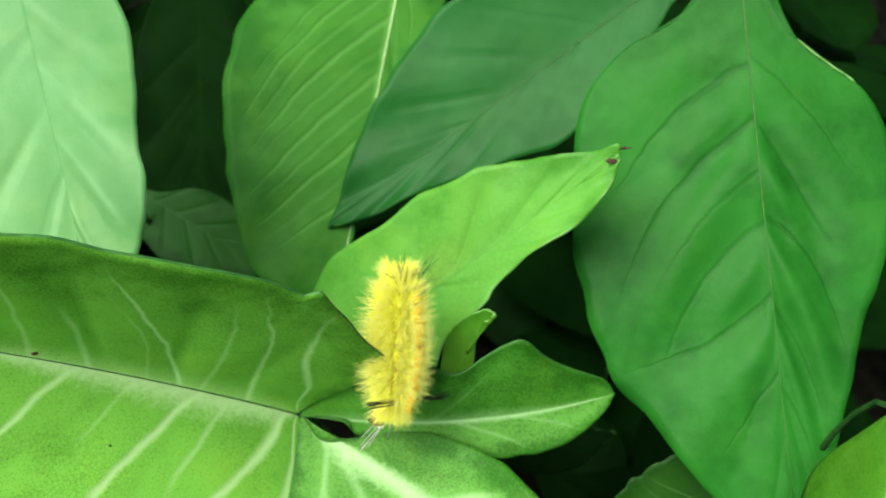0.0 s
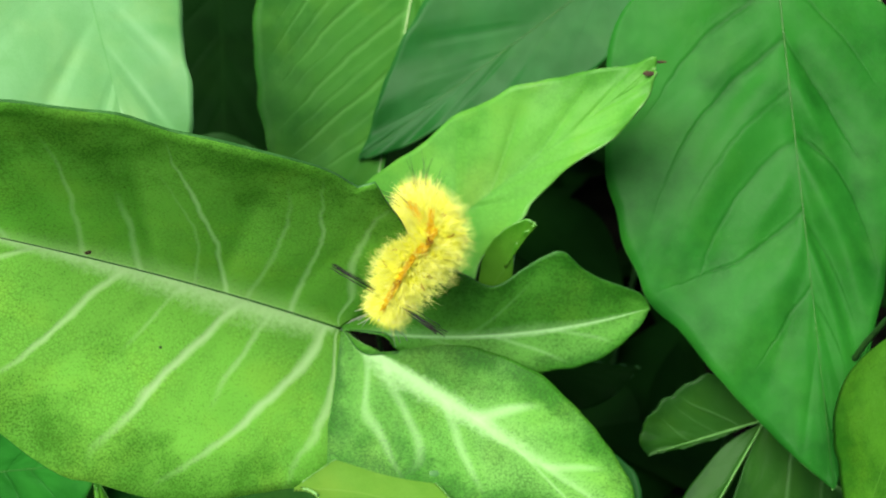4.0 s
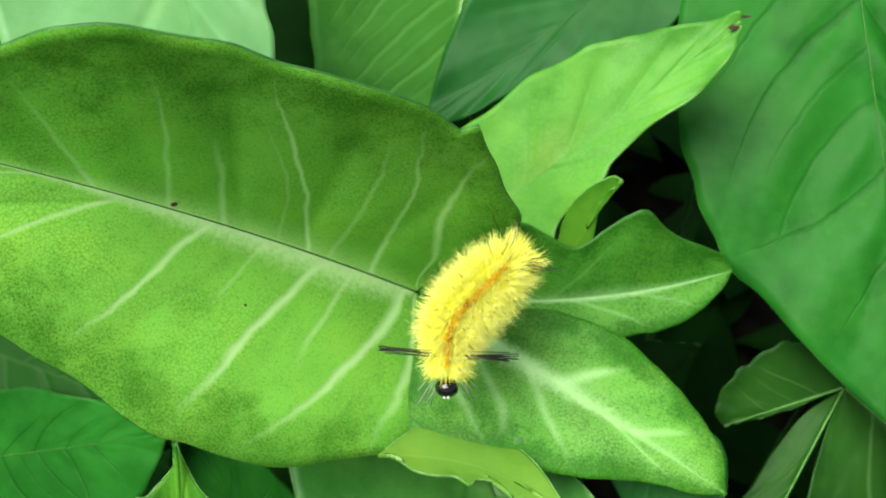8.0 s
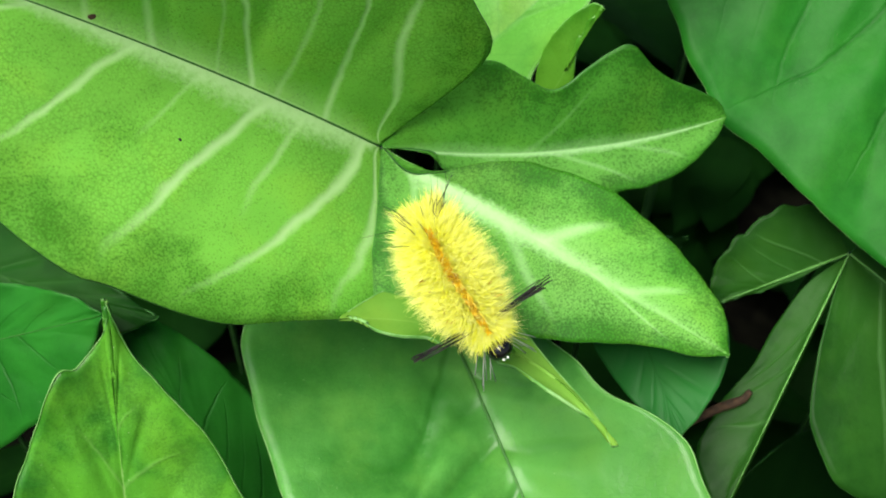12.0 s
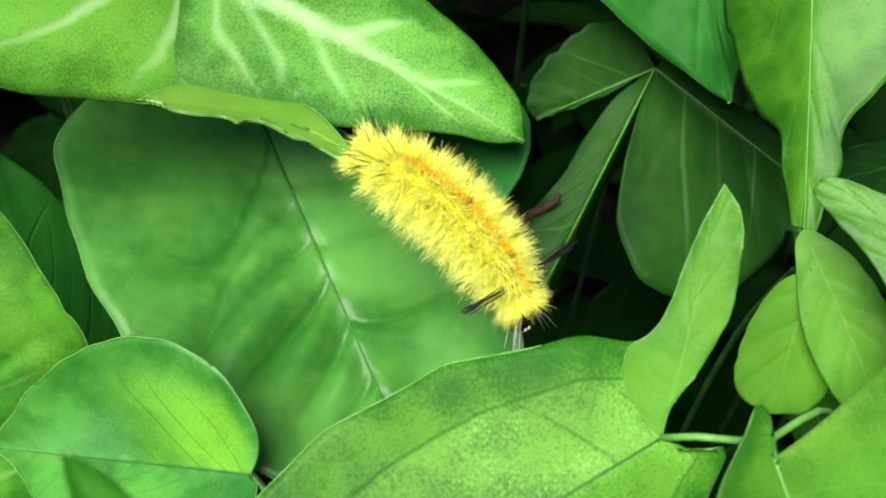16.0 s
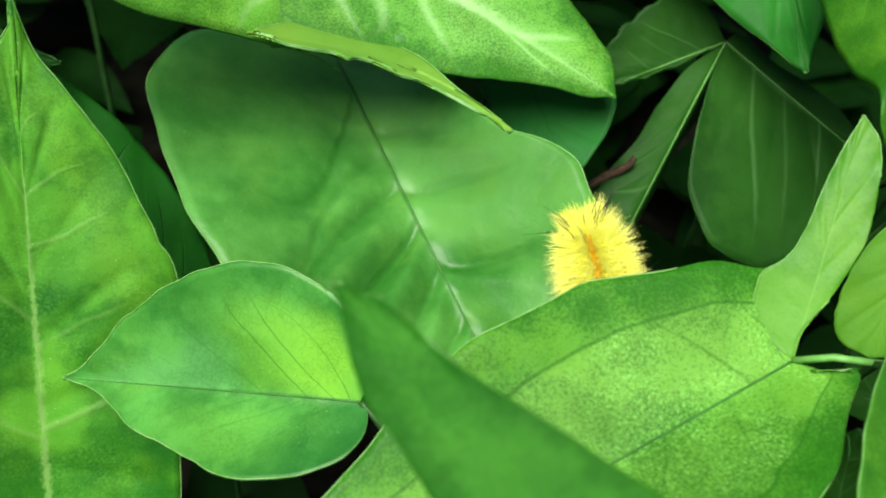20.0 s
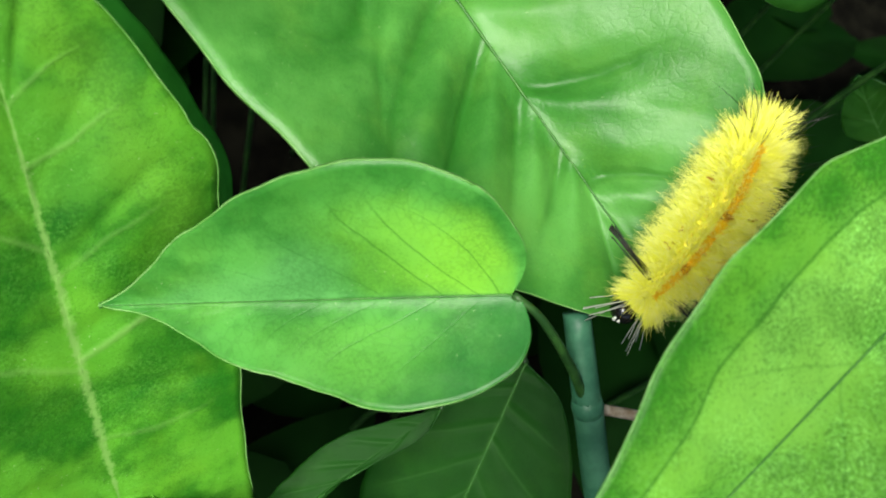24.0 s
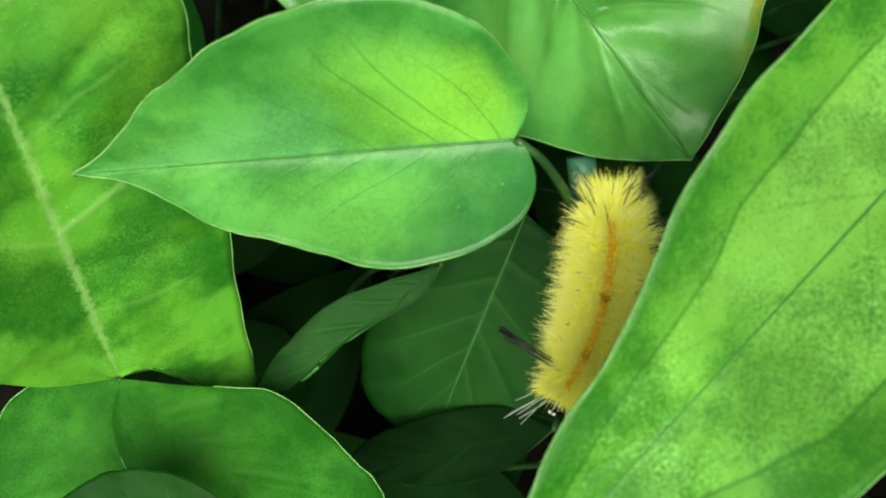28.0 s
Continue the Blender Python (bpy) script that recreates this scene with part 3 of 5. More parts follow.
class Blade:
    """A leaf blade or lobe: a midrib from base to tip and, on both sides of it, an outline in parts of its length.
    folds: single creases as (side, place, lean, bend, width, depth, reach);
    fold: the slopes of the two halves; arch: lift of the midrib; bow: its sideways bend; quilt: relief between the veins; wave: the margin's ripple."""

    def __init__(self, base, tip, side, fold, arch, bow, pos, neg, lead=2.0, quilt=0.004, veins=8.0, wave=0.006, waves=5.0, seed=0, curl=0.0, ragged=0.03, bare=(0.13, 0.13), folds=()):
        self.base, self.tip = np.array(base), np.array(tip)
        self.long = np.linalg.norm(self.tip - self.base)
        self.x = (self.tip - self.base) / self.long
        y = np.array(side) - self.x * np.dot(side, self.x)
        self.y = y / np.linalg.norm(y)
        self.n = np.cross(self.x, self.y)
        self.fold, self.arch, self.bow, self.curl, self.ragged = fold, arch, bow, curl, ragged
        self.quilt, self.veins, self.wave, self.waves, self.seed, self.lead = quilt, veins, wave, waves, seed, lead
        self.bare, self.folds = bare, folds
        self.edges = {1: [(0, 0), *pos, (1, 0)], -1: [(0, 0), *neg, (1, 0)]}

    def grid(self, rows=130, cols=16):
        s = np.linspace(0.004, 0.997, rows)
        mid = np.stack([s, self.bow * 4 * s * (1 - s)], 1)
        table, uv = [], []
        for side in (-1, 1):
            lead = self.lead[0 if side > 0 else 1] if isinstance(self.lead, tuple) else self.lead
            edge = spline(self.edges[side], 1 - (1 - s) ** lead)
            edge[:, 1] *= [1 + self.ragged * noise.noise(Vector((q * 22, self.seed * 3.1 + side, self.long * 90))) for q in s]
            vs = np.linspace(0, 1, cols + 1) ** 0.9
            vs = vs[::-1] if side < 0 else vs[1:]
            for v in vs:
                q = mid + (edge - mid) * v
                u = np.clip(q[:, 0], -0.2, 1.2)
                off = np.abs(q[:, 1] - self.bow * 4 * u * (1 - u))
                z = self.fold[0 if side > 0 else 1] * (np.sqrt(off ** 2 + 0.0004) - 0.02) + self.arch * 4 * u * (1 - u)
                ph = (s + side * 0.25 / self.veins) * self.veins
                lumps = np.array([0.55 + 0.9 * noise.noise(Vector((q * 6, side * 4.0 + self.seed, self.long * 70))) for q in s])
                z = z + (self.quilt[0 if side > 0 else 1] if isinstance(self.quilt, tuple) else self.quilt) * lumps * (np.abs(np.sin(math.pi * ph)) ** 0.6 - 0.6) * math.sin(math.pi * min(v * 1.02, 1)) * np.sin(math.pi * s) ** 0.5
                z = z + self.wave * v ** 3 * np.sin(2 * math.pi * self.waves * s + self.seed * 1.7 + side) * np.sin(math.pi * s) ** 0.6
                for half, place, lean, bend, wide, deep, reach in self.folds:
                    if half == side and v < reach:
                        u0 = (s - place - lean * v - bend * v * v) / (wide * (1 + 0.8 * v))
                        z = z - deep * (np.exp(-u0 ** 2) - 0.55 * np.exp(-(u0 - 1.6) ** 2)) * math.sin(math.pi * (v / reach) ** 0.6)
                z = z + self.curl * v ** 4
                table.append(np.stack([q[:, 0], q[:, 1], z], 1))
                uv.append(np.stack([s, np.full(rows, 0.5 + 0.5 * side * v)], 1))
        return np.array(table), np.array(uv)          # columns across, rows along

    def place(self, q):
        q = np.asarray(q) * self.long
        return self.base + q[..., 0:1] * self.x + q[..., 1:2] * self.y + q[..., 2:3] * self.n

    def build(self, thick=0.0005):
        tab, uv = self.grid()
        top = self.place(tab)
        c, r = top.shape[:2]
        du, dv = np.gradient(top, axis=1), np.gradient(top, axis=0)
        nor = np.cross(du, dv)
        nor /= np.linalg.norm(nor, axis=2)[..., None] + 1e-12
        low = top - nor * thick
        verts = np.concatenate([top.reshape(-1, 3), low.reshape(-1, 3)])
        uvs = np.concatenate([uv.reshape(-1, 2)] * 2)
        n = c * r
        faces, index = [], []
        for i in range(c - 1):
            for j in range(r - 1):
                a, b, d, e = i * r + j, i * r + j + 1, (i + 1) * r + j + 1, (i + 1) * r + j
                faces += [(a, b, d, e), (n + a, n + e, n + d, n + b)]
                index += [0, 0]
        ring = [i * r for i in range(c)] + [(c - 1) * r + j for j in range(1, r)] + [i * r + r - 1 for i in range(c - 2, -1, -1)] + [j for j in range(r - 2, 0, -1)]
        for a, b in zip(ring, ring[1:] + ring[:1]):
            faces.append((a, b, n + b, n + a))
            index.append(1)
        self.mid = top[c // 2]
        self.midnor = nor[c // 2]
        self.rim = np.concatenate([top[0][int(r * self.bare[1]):], top[-1][int(r * self.bare[0]):][::-1]])
        return verts, faces, uvs, index


def blade_parts(thing, b, mat, margin, rib=None, rib_size=0.0007, names=("blade", "midrib"), thick=0.0005, rim=0.0):
    """The blade and its midrib as parts of thing."""
    at = np.array(thing.location)
    verts, faces, uvs, index = b.build(thick)
    made = mesh_part(names[0], verts - at, faces, [mat, margin], thing, uvs, index)
    if rib is not None:
        path = b.mid[::2] + b.midnor[::2] * rib_size * 0.1 - at
        v, f = tube(path, np.linspace(rib_size, rib_size * 0.22, len(path)), 8)
        mesh_part(names[1], v, f, [rib], thing)
    if rim:
        v, f = tube(b.rim - at, np.full(len(b.rim), rim), 6)
        mesh_part("margin", v, f, [margin], thing)
    return made


def leaf(name, blades, mat, margin, rib=None, label="", rib_size=0.0007, stalk=None, stalk_size=0.0007, stalk_mat=None, ear_mat=None, group="", rim=0.0, thick=0.0005, category="leaf", lobe="ear_lobe", ear_rib=True):
    """A leaf: one blade, or a middle lobe and its ears, and the stalk that carries it."""
    thing = new(name)
    thing.location = blades[0].base
    bpy.context.view_layer.update()
    for k, b in enumerate(blades):
        blade_parts(thing, b, mat if k == 0 or ear_mat is None else ear_mat[k - 1] if isinstance(ear_mat, tuple) else ear_mat, margin, rib if k == 0 or ear_rib else None, rib_size, ("blade" if k == 0 else lobe, "midrib"), thick, rim)
    root = blades[0].base
    if stalk is None:
        d = -blades[0].x
        stalk = [root, root + d * 0.003 + np.array([0, 0.003, -0.008]), root + np.array([0.0, 0.012, -0.05]), np.array([root[0], root[1] + 0.016, GROUND - 0.002])]
    path = spline(stalk, 26) - root
    v, f = tube(path, np.linspace(stalk_size * 0.8, stalk_size * 1.2, len(path)), 10)
    mesh_part("stalk", v, f, [stalk_mat or STALK], thing)
    return tagged(thing, label, category, group)


GROUND = 0.0


# ---- ground ----
def make_ground():
    n, size = 120, 0.5
    verts, faces = [], []
    ax = np.concatenate([[-60, -8, -1.5], np.linspace(-size, size, n), [1.5, 8, 60]])
    m = len(ax)
    for y in ax:
        for x in ax:
            near = abs(x) <= size and abs(y) <= size
            h = noise.noise(Vector((x * 30, y * 30, 0))) * 0.004 + noise.noise(Vector((x * 110, y * 110, 3))) * 0.002 if near else 0
            verts.append((x, y + 0.1, GROUND + h))
    for j in range(m - 1):
        for i in range(m - 1):
            faces.append((j * m + i, j * m + i + 1, (j + 1) * m + i + 1, (j + 1) * m + i))
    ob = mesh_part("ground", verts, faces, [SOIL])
    tagged(ob, "soil under the leaves, coloured almost black for deep shade", "ground", kind="structure")


make_ground()


def make_undergrowth():
    """Low shaded leaves that cover the soil, joined into one."""
    rng = np.random.default_rng(11)
    verts, faces, uvs = [], [], []
    spots = [(rng.uniform(-0.30, 0.30), rng.uniform(-0.22, 0.42), rng.uniform(0.012, 0.055)) for _ in range(260)]
    spots += [(rng.uniform(-0.32, 0.34), rng.uniform(0.26, 0.46), rng.uniform(0.05, 0.16)) for _ in range(90)]
    for x, y, z in spots:
        a = rng.uniform(0, 2 * math.pi)
        ln = rng.uniform(0.05, 0.085)
        d = np.array([math.cos(a), math.sin(a), rng.uniform(-0.35, 0.25)])
        d /= np.linalg.norm(d)
        w = rng.uniform(0.2, 0.32)
        half = [(0.04, 0.6 * w), (0.25, w), (0.5, 0.92 * w), (0.75, 0.55 * w), (0.92, 0.18 * w)]
        b = Blade((x, y, z), np.array([x, y, z]) + d * ln, (-math.sin(a), math.cos(a), rng.uniform(-0.3, 0.3)), (rng.uniform(0.0, 0.35),) * 2, rng.uniform(-0.02, 0.08), 0.0,
                  half, [(p, -q) for p, q in half], seed=rng.integers(50))
        tab, uv = b.grid(20, 4)
        top = b.place(tab)
        c, r = top.shape[:2]
        n = len(verts)
        verts += list(top.reshape(-1, 3))
        uvs += list(uv.reshape(-1, 2))
        faces += [(n + i * r + j, n + i * r + j + 1, n + (i + 1) * r + j + 1, n + (i + 1) * r + j) for i in range(c - 1) for j in range(r - 1)]
    # the low leaves carry their shade in the near-black green
    ob = mesh_part("undergrowth", verts, faces, [SHADOW_GREEN], uvs=uvs)
    tagged(ob, "dense low leaves covering the soil, coloured dark for shade", "undergrowth", kind="stuff")


make_undergrowth()

# ---- the leaves ----
G_FOLDS = ((-1, 0.10, 0.85, -0.85, 0.020, 0.018, 0.75), (-1, 0.27, 0.12, 0.1, 0.020, 0.0126, 0.8), (-1, 0.36, 0.03, 0.06, 0.020, 0.0216, 0.95), (-1, 0.456, 0.05, -0.03, 0.020, 0.0216, 0.9), (-1, 0.56, 0.0, 0.0, 0.020, 0.0144, 0.8), (-1, 0.673, -0.098, 0.0, 0.020, 0.0144, 0.8),
           (1, 0.22, 0.05, 0.0, 0.020, 0.0072, 0.8), (1, 0.38, -0.05, 0.0, 0.020, 0.009, 0.8), (1, 0.554, -0.155, 0.018, 0.020, 0.0198, 0.85), (1, 0.743, -0.296, 0.186, 0.020, 0.0198, 0.9))
H_FOLDS = ((-1, 0.236, -0.06, 0.146, 0.03, 0.0102, 0.9), (-1, 0.32, -0.065, 0.158, 0.03, 0.0119, 0.9), (-1, 0.474, -0.118, 0.154, 0.03, 0.0085, 0.9), (-1, 0.588, -0.143, -0.013, 0.03, 0.0102, 1.0),
           (1, 0.318, 0.106, -0.037, 0.03, 0.0102, 0.75), (1, 0.465, -0.19, 0.2, 0.03, 0.0136, 1.0), (1, 0.60, -0.16, 0.15, 0.03, 0.0085, 0.95))
ARROWHEAD = leaf("arrowhead_leaf", [Blade((-0.029, 0.1002, 0.2083), (-0.111, 0.0807, 0.2681), (-0.3914, -0.5705, -0.7221), (0.56, 0.95), 0.0, -0.022,
          [(-0.066, 0.133), (-0.077, 0.245), (0.075, 0.286), (0.125, 0.296), (0.217, 0.309), (0.344, 0.31), (0.424, 0.293), (0.497, 0.28), (0.719, 0.195), (0.818, 0.151), (0.927, 0.073)],
          [(-0.024, -0.191), (0.084, -0.258), (0.207, -0.335), (0.224, -0.314), (0.31, -0.325), (0.419, -0.317), (0.502, -0.309), (0.609, -0.296), (0.68, -0.285), (0.743, -0.269), (0.796, -0.236), (0.843, -0.189), (0.918, -0.125)], veins=8.5, wave=0.008, lead=(3.0, 2.05), quilt=(0.006, 0.016)),
    Blade((-0.029, 0.1002, 0.2083), (0.0356, 0.1052, 0.2083), (-0.0409, 0.5324, 0.8455), (0.222, 0.222), 0.0, -0.055,
          [(0.053, 0.13), (0.195, 0.213), (0.319, 0.211), (0.406, 0.158), (0.495, 0.119), (0.619, 0.196), (0.698, 0.225), (0.802, 0.135), (0.959, 0.057)],
          [(0.142, -0.024), (0.176, -0.081), (0.385, -0.145), (0.66, -0.185), (0.849, -0.146), (0.961, -0.059)], veins=5.0, wave=0.004, lead=1.3),
    Blade((-0.029, 0.1002, 0.2083), (0.03, 0.0664, 0.1864), (0.5501, 0.7961, 0.2524), (0.19, -0.185), 0.0, 0.0,
          [(0.1, -0.022), (0.195, 0.064), (0.296, 0.144), (0.417, 0.193), (0.556, 0.209), (0.7, 0.185), (0.838, 0.141), (0.94, 0.086)],
          [(0.109, -0.204), (0.184, -0.384), (0.249, -0.337), (0.344, -0.285), (0.606, -0.193), (0.789, -0.096), (0.922, -0.047)], veins=5.0, wave=0.004, lead=(1.4, 2.0))],
    LIME, DARK_MARGIN, DARK_RIB, "large lime-green arrowhead leaf with pale veins and dark speckled margin", 0.00022, ear_mat=(LIME_EAR_DARK, LIME_EAR), ear_rib=False)
leaf("leaf", [Blade((-0.0864, 0.1722, 0.2896), (-0.0593, 0.0954, 0.2406), (0.9089, 0.3984, -0.1229), (0.0, 0.0), 0.0, 0.0,
          [(0.142, 0.153), (0.336, 0.177), (0.461, 0.182), (0.637, 0.147), (0.73, 0.142), (0.858, 0.097)],
          [(0.113, -0.152), (0.388, -0.301), (0.636, -0.323), (0.836, -0.233)])], PALE, MARGIN, None, "pale whitish-green smooth leaf behind the arrowhead leaf")
leaf("leaf", [Blade((-0.0083, 0.2347, 0.2449), (-0.0268, 0.1384, 0.1918), (0.976, -0.0747, -0.2047), (0.0, 0.0), 0.0, -0.0,
          [(0.05, 0.107), (0.2, 0.119), (0.392, 0.056), (0.653, 0.024), (0.844, 0.008)],
          [(0.031, -0.12), (0.308, -0.321), (0.443, -0.344), (0.554, -0.342), (0.708, -0.297), (0.843, -0.245), (0.934, -0.188), (0.972, -0.118)], veins=9.0)], VEINED, DARK_MARGIN, PALE_RIB, "mid-green leaf with pale slanting veins", 0.0003)
leaf("leaf", [Blade((0.069, 0.2054, 0.2562), (-0.0286, 0.1566, 0.2042), (0.5767, -0.6939, -0.4312), (0.154, 0.154), 0.0, -0.0,
          [(0.116, 0.061), (0.168, 0.048), (0.257, 0.084), (0.359, 0.092), (0.497, 0.148), (0.624, 0.114), (0.785, 0.064), (0.933, 0.03)],
          [(0.171, -0.126), (0.333, -0.19), (0.523, -0.219), (0.619, -0.205), (0.735, -0.163), (0.849, -0.106), (0.946, -0.034)])], TEAL, DARK_MARGIN, DARK_RIB, "dark blue-green smooth pointed leaf over a veined leaf", 0.0002)
FRESH_LEAF = leaf("leaf", [Blade((-0.0242, 0.1216, 0.1975), (0.034, 0.1332, 0.2489), (-0.4488, 0.8345, 0.3197), (0.263, 0.263), 0.0, 0.0,
          [(0.006, 0.151), (0.145, 0.234), (0.259, 0.233), (0.379, 0.218), (0.477, 0.233), (0.58, 0.206), (0.713, 0.173), (0.824, 0.119), (0.953, 0.051), (1.019, 0.023)],
          [(0.209, -0.198), (0.292, -0.195), (0.355, -0.145), (0.503, -0.124), (0.555, -0.095), (0.694, -0.082), (0.836, -0.086), (0.926, -0.063), (0.995, -0.015)], wave=0.008, quilt=0.012, veins=6.0)], FRESH, MARGIN, None, "bright fresh-green pointed leaf with a brown nibbled tip")
HANGING = leaf("leaf", [Blade((0.0634, 0.1877, 0.2699), (0.0724, 0.0746, 0.1862), (0.9828, -0.0528, 0.1771), (-0.066, -0.066), 0.0, -0.0,
          [(0.067, 0.036), (0.14, 0.05), (0.204, 0.073), (0.253, 0.117), (0.291, 0.162), (0.341, 0.183), (0.439, 0.195), (0.566, 0.155), (0.639, 0.125), (0.744, 0.09), (0.824, 0.066), (0.912, 0.041)],
          [(0.138, -0.089), (0.18, -0.17), (0.219, -0.217), (0.26, -0.251), (0.33, -0.272), (0.464, -0.288), (0.545, -0.283), (0.617, -0.267), (0.698, -0.24), (0.76, -0.194), (0.822, -0.15), (0.891, -0.099), (0.951, -0.049)], veins=8.0, wave=0.005, quilt=0.006, seed=2, folds=H_FOLDS)], BROAD, MARGIN, DARK_RIB, "broad hanging mid-green leaf with a drip tip", 0.00022)
leaf("leaf", [Blade((0.0018, 0.109, 0.2095), (0.01, 0.1093, 0.2298), (-0.8418, 0.4269, 0.3304), (0.0, 0.0), 0.0, 0.0,
          [(-0.078, 0.091), (0.383, 0.236), (0.716, 0.209), (0.97, 0.096)],
          [(0.262, -0.107), (0.573, 0.004), (0.816, 0.038)])], YOUNG, MARGIN, None, "small curled young leaf tip, light green")
leaf("leaf", [Blade((0.0776, 0.0851, 0.2348), (0.0635, 0.0234, 0.1931), (0.5974, -0.5392, 0.5936), (-0.426, -0.426), 0.0, -0.0,
          [(0.247, 0.236), (0.43, 0.228), (0.599, 0.13), (0.659, 0.08), (0.709, 0.059), (0.772, 0.06), (0.896, 0.02)],
          [(0.079, -0.113), (0.151, -0.212), (0.241, -0.27), (0.359, -0.262), (0.406, -0.234), (0.526, -0.187), (0.614, -0.137), (0.68, -0.068), (0.775, -0.062), (0.874, -0.032)])], OLIVE, MARGIN, GREEN_RIB, "light-green grained leaf narrowing to a twisted tip", 0.0002)
leaf("leaf", [Blade((-0.02, 0.0964, 0.1743), (0.0085, 0.0052, 0.1557), (0.9249, 0.227, 0.3049), (0.511, 0.511), 0.0, -0.0,
          [(-0.062, -0.079), (0.062, 0.06), (0.281, 0.182), (0.394, 0.214), (0.504, 0.284), (0.598, 0.291), (0.801, 0.254), (0.871, 0.187), (0.946, 0.104)],
          [(-0.107, -0.188), (-0.095, -0.275), (0.01, -0.359), (0.142, -0.374), (0.306, -0.372), (0.461, -0.353), (0.64, -0.309), (0.827, -0.181), (0.923, -0.098)], veins=7.0, quilt=(0.01, 0.015), seed=3, folds=G_FOLDS), Blade((-0.0373, 0.0697, 0.1977), (0.0035, 0.0432, 0.1972), (0.5152, 0.7988, -0.3105), (0.08, 0.08), 0.0, 0.235,
          [(0.023, 0.141), (0.054, 0.247), (0.155, 0.297), (0.26, 0.364), (0.388, 0.398), (0.507, 0.367), (0.666, 0.264), (0.816, 0.165)],
          [(0.056, 0.04), (0.142, 0.025), (0.221, 0.046), (0.3, 0.101), (0.358, 0.093), (0.365, 0.144), (0.425, 0.178), (0.532, 0.142), (0.596, 0.151), (0.726, 0.108), (0.885, 0.083)], quilt=0.0, wave=0.006, waves=3.0, ragged=0.0, bare=(0.02, 0.02))], GLOSSY, MARGIN, DARK_RIB, "large glossy green leaf with sunken midrib and quilted veins", 0.0004, ear_mat=YELLOWISH, lobe="curled_margin", ear_rib=False, rim=0.0001)
leaf("leaf", [Blade((-0.077, 0.0162, 0.1066), (-0.073, 0.0697, 0.2051), (-0.9764, -0.1706, 0.1324), (0.15, 0.15), 0.0, -0.0,
          [(0.111, 0.118), (0.271, 0.21), (0.454, 0.208), (0.64, 0.171), (0.879, 0.082), (0.902, 0.044), (0.954, 0.003)],
          [(-0.031, -0.071), (-0.133, -0.128), (-0.185, -0.192), (-0.109, -0.203), (0.069, -0.204), (0.537, -0.211), (0.635, -0.186), (0.675, -0.17), (0.771, -0.126), (0.87, -0.061), (0.917, -0.027)], veins=9.0, quilt=0.012), Blade((-0.077, 0.0162, 0.1066), (-0.0577, -0.0245, 0.1117), (0.9018, 0.4309, 0.0329), (0.0, 0.0), 0.0, 0.0,
          [(0.203, 0.135), (0.463, 0.311), (0.669, 0.328), (0.847, 0.311), (1.048, 0.263)],
          [(0.11, -0.148), (0.354, -0.26), (0.64, -0.28), (0.845, -0.216)]), Blade((-0.077, 0.0162, 0.1066), (-0.105, -0.0135, 0.1045), (0.72, -0.69, 0.06), (0.0, 0.0), 0.0, 0.0,
          [(0.1, 0.06), (0.3, 0.2), (0.55, 0.25), (0.8, 0.18)],
          [(0.02, -0.2), (0.2, -0.36), (0.5, -0.38), (0.8, -0.24)])], RIBBED, MARGIN, None, "upright green leaf with a pale hairy midrib", 0.0004, rim=0.0001, ear_mat=SMOOTH)
leaf("leaf", [Blade((-0.0463, 0.0509, 0.1232), (-0.0819, 0.0937, 0.1773), (-0.8429, -0.5179, -0.1457), (0.0, 0.0), 0.0, -0.0,
          [(0.171, 0.102), (0.503, 0.192), (0.803, 0.134)],
          [(0.136, -0.11), (0.263, -0.144), (0.446, -0.168), (0.649, -0.155), (0.843, -0.093)])], BROAD, DARK_MARGIN, None, "dark shaded leaf between larger leaves")
leaf("leaf", [Blade((-0.1409, 0.0924, 0.1596), (-0.0796, 0.0815, 0.1877), (-0.1653, 0.7415, 0.6504), (0.0, 0.0), 0.0, 0.0,
          [(0.196, 0.192), (0.433, 0.209), (0.559, 0.183), (0.756, 0.127), (0.902, 0.07)],
          [(0.075, -0.284), (0.339, -0.345), (0.571, -0.289), (0.841, -0.182)])], BROAD, DARK_MARGIN, DARK_RIB, "green leaf lying under the arrowhead leaf", 0.0002)
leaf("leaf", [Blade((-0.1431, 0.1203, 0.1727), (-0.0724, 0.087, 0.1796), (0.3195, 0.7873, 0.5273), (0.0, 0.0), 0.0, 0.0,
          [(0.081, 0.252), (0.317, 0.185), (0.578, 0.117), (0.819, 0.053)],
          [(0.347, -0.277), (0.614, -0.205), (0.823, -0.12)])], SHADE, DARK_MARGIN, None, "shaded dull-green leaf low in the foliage")
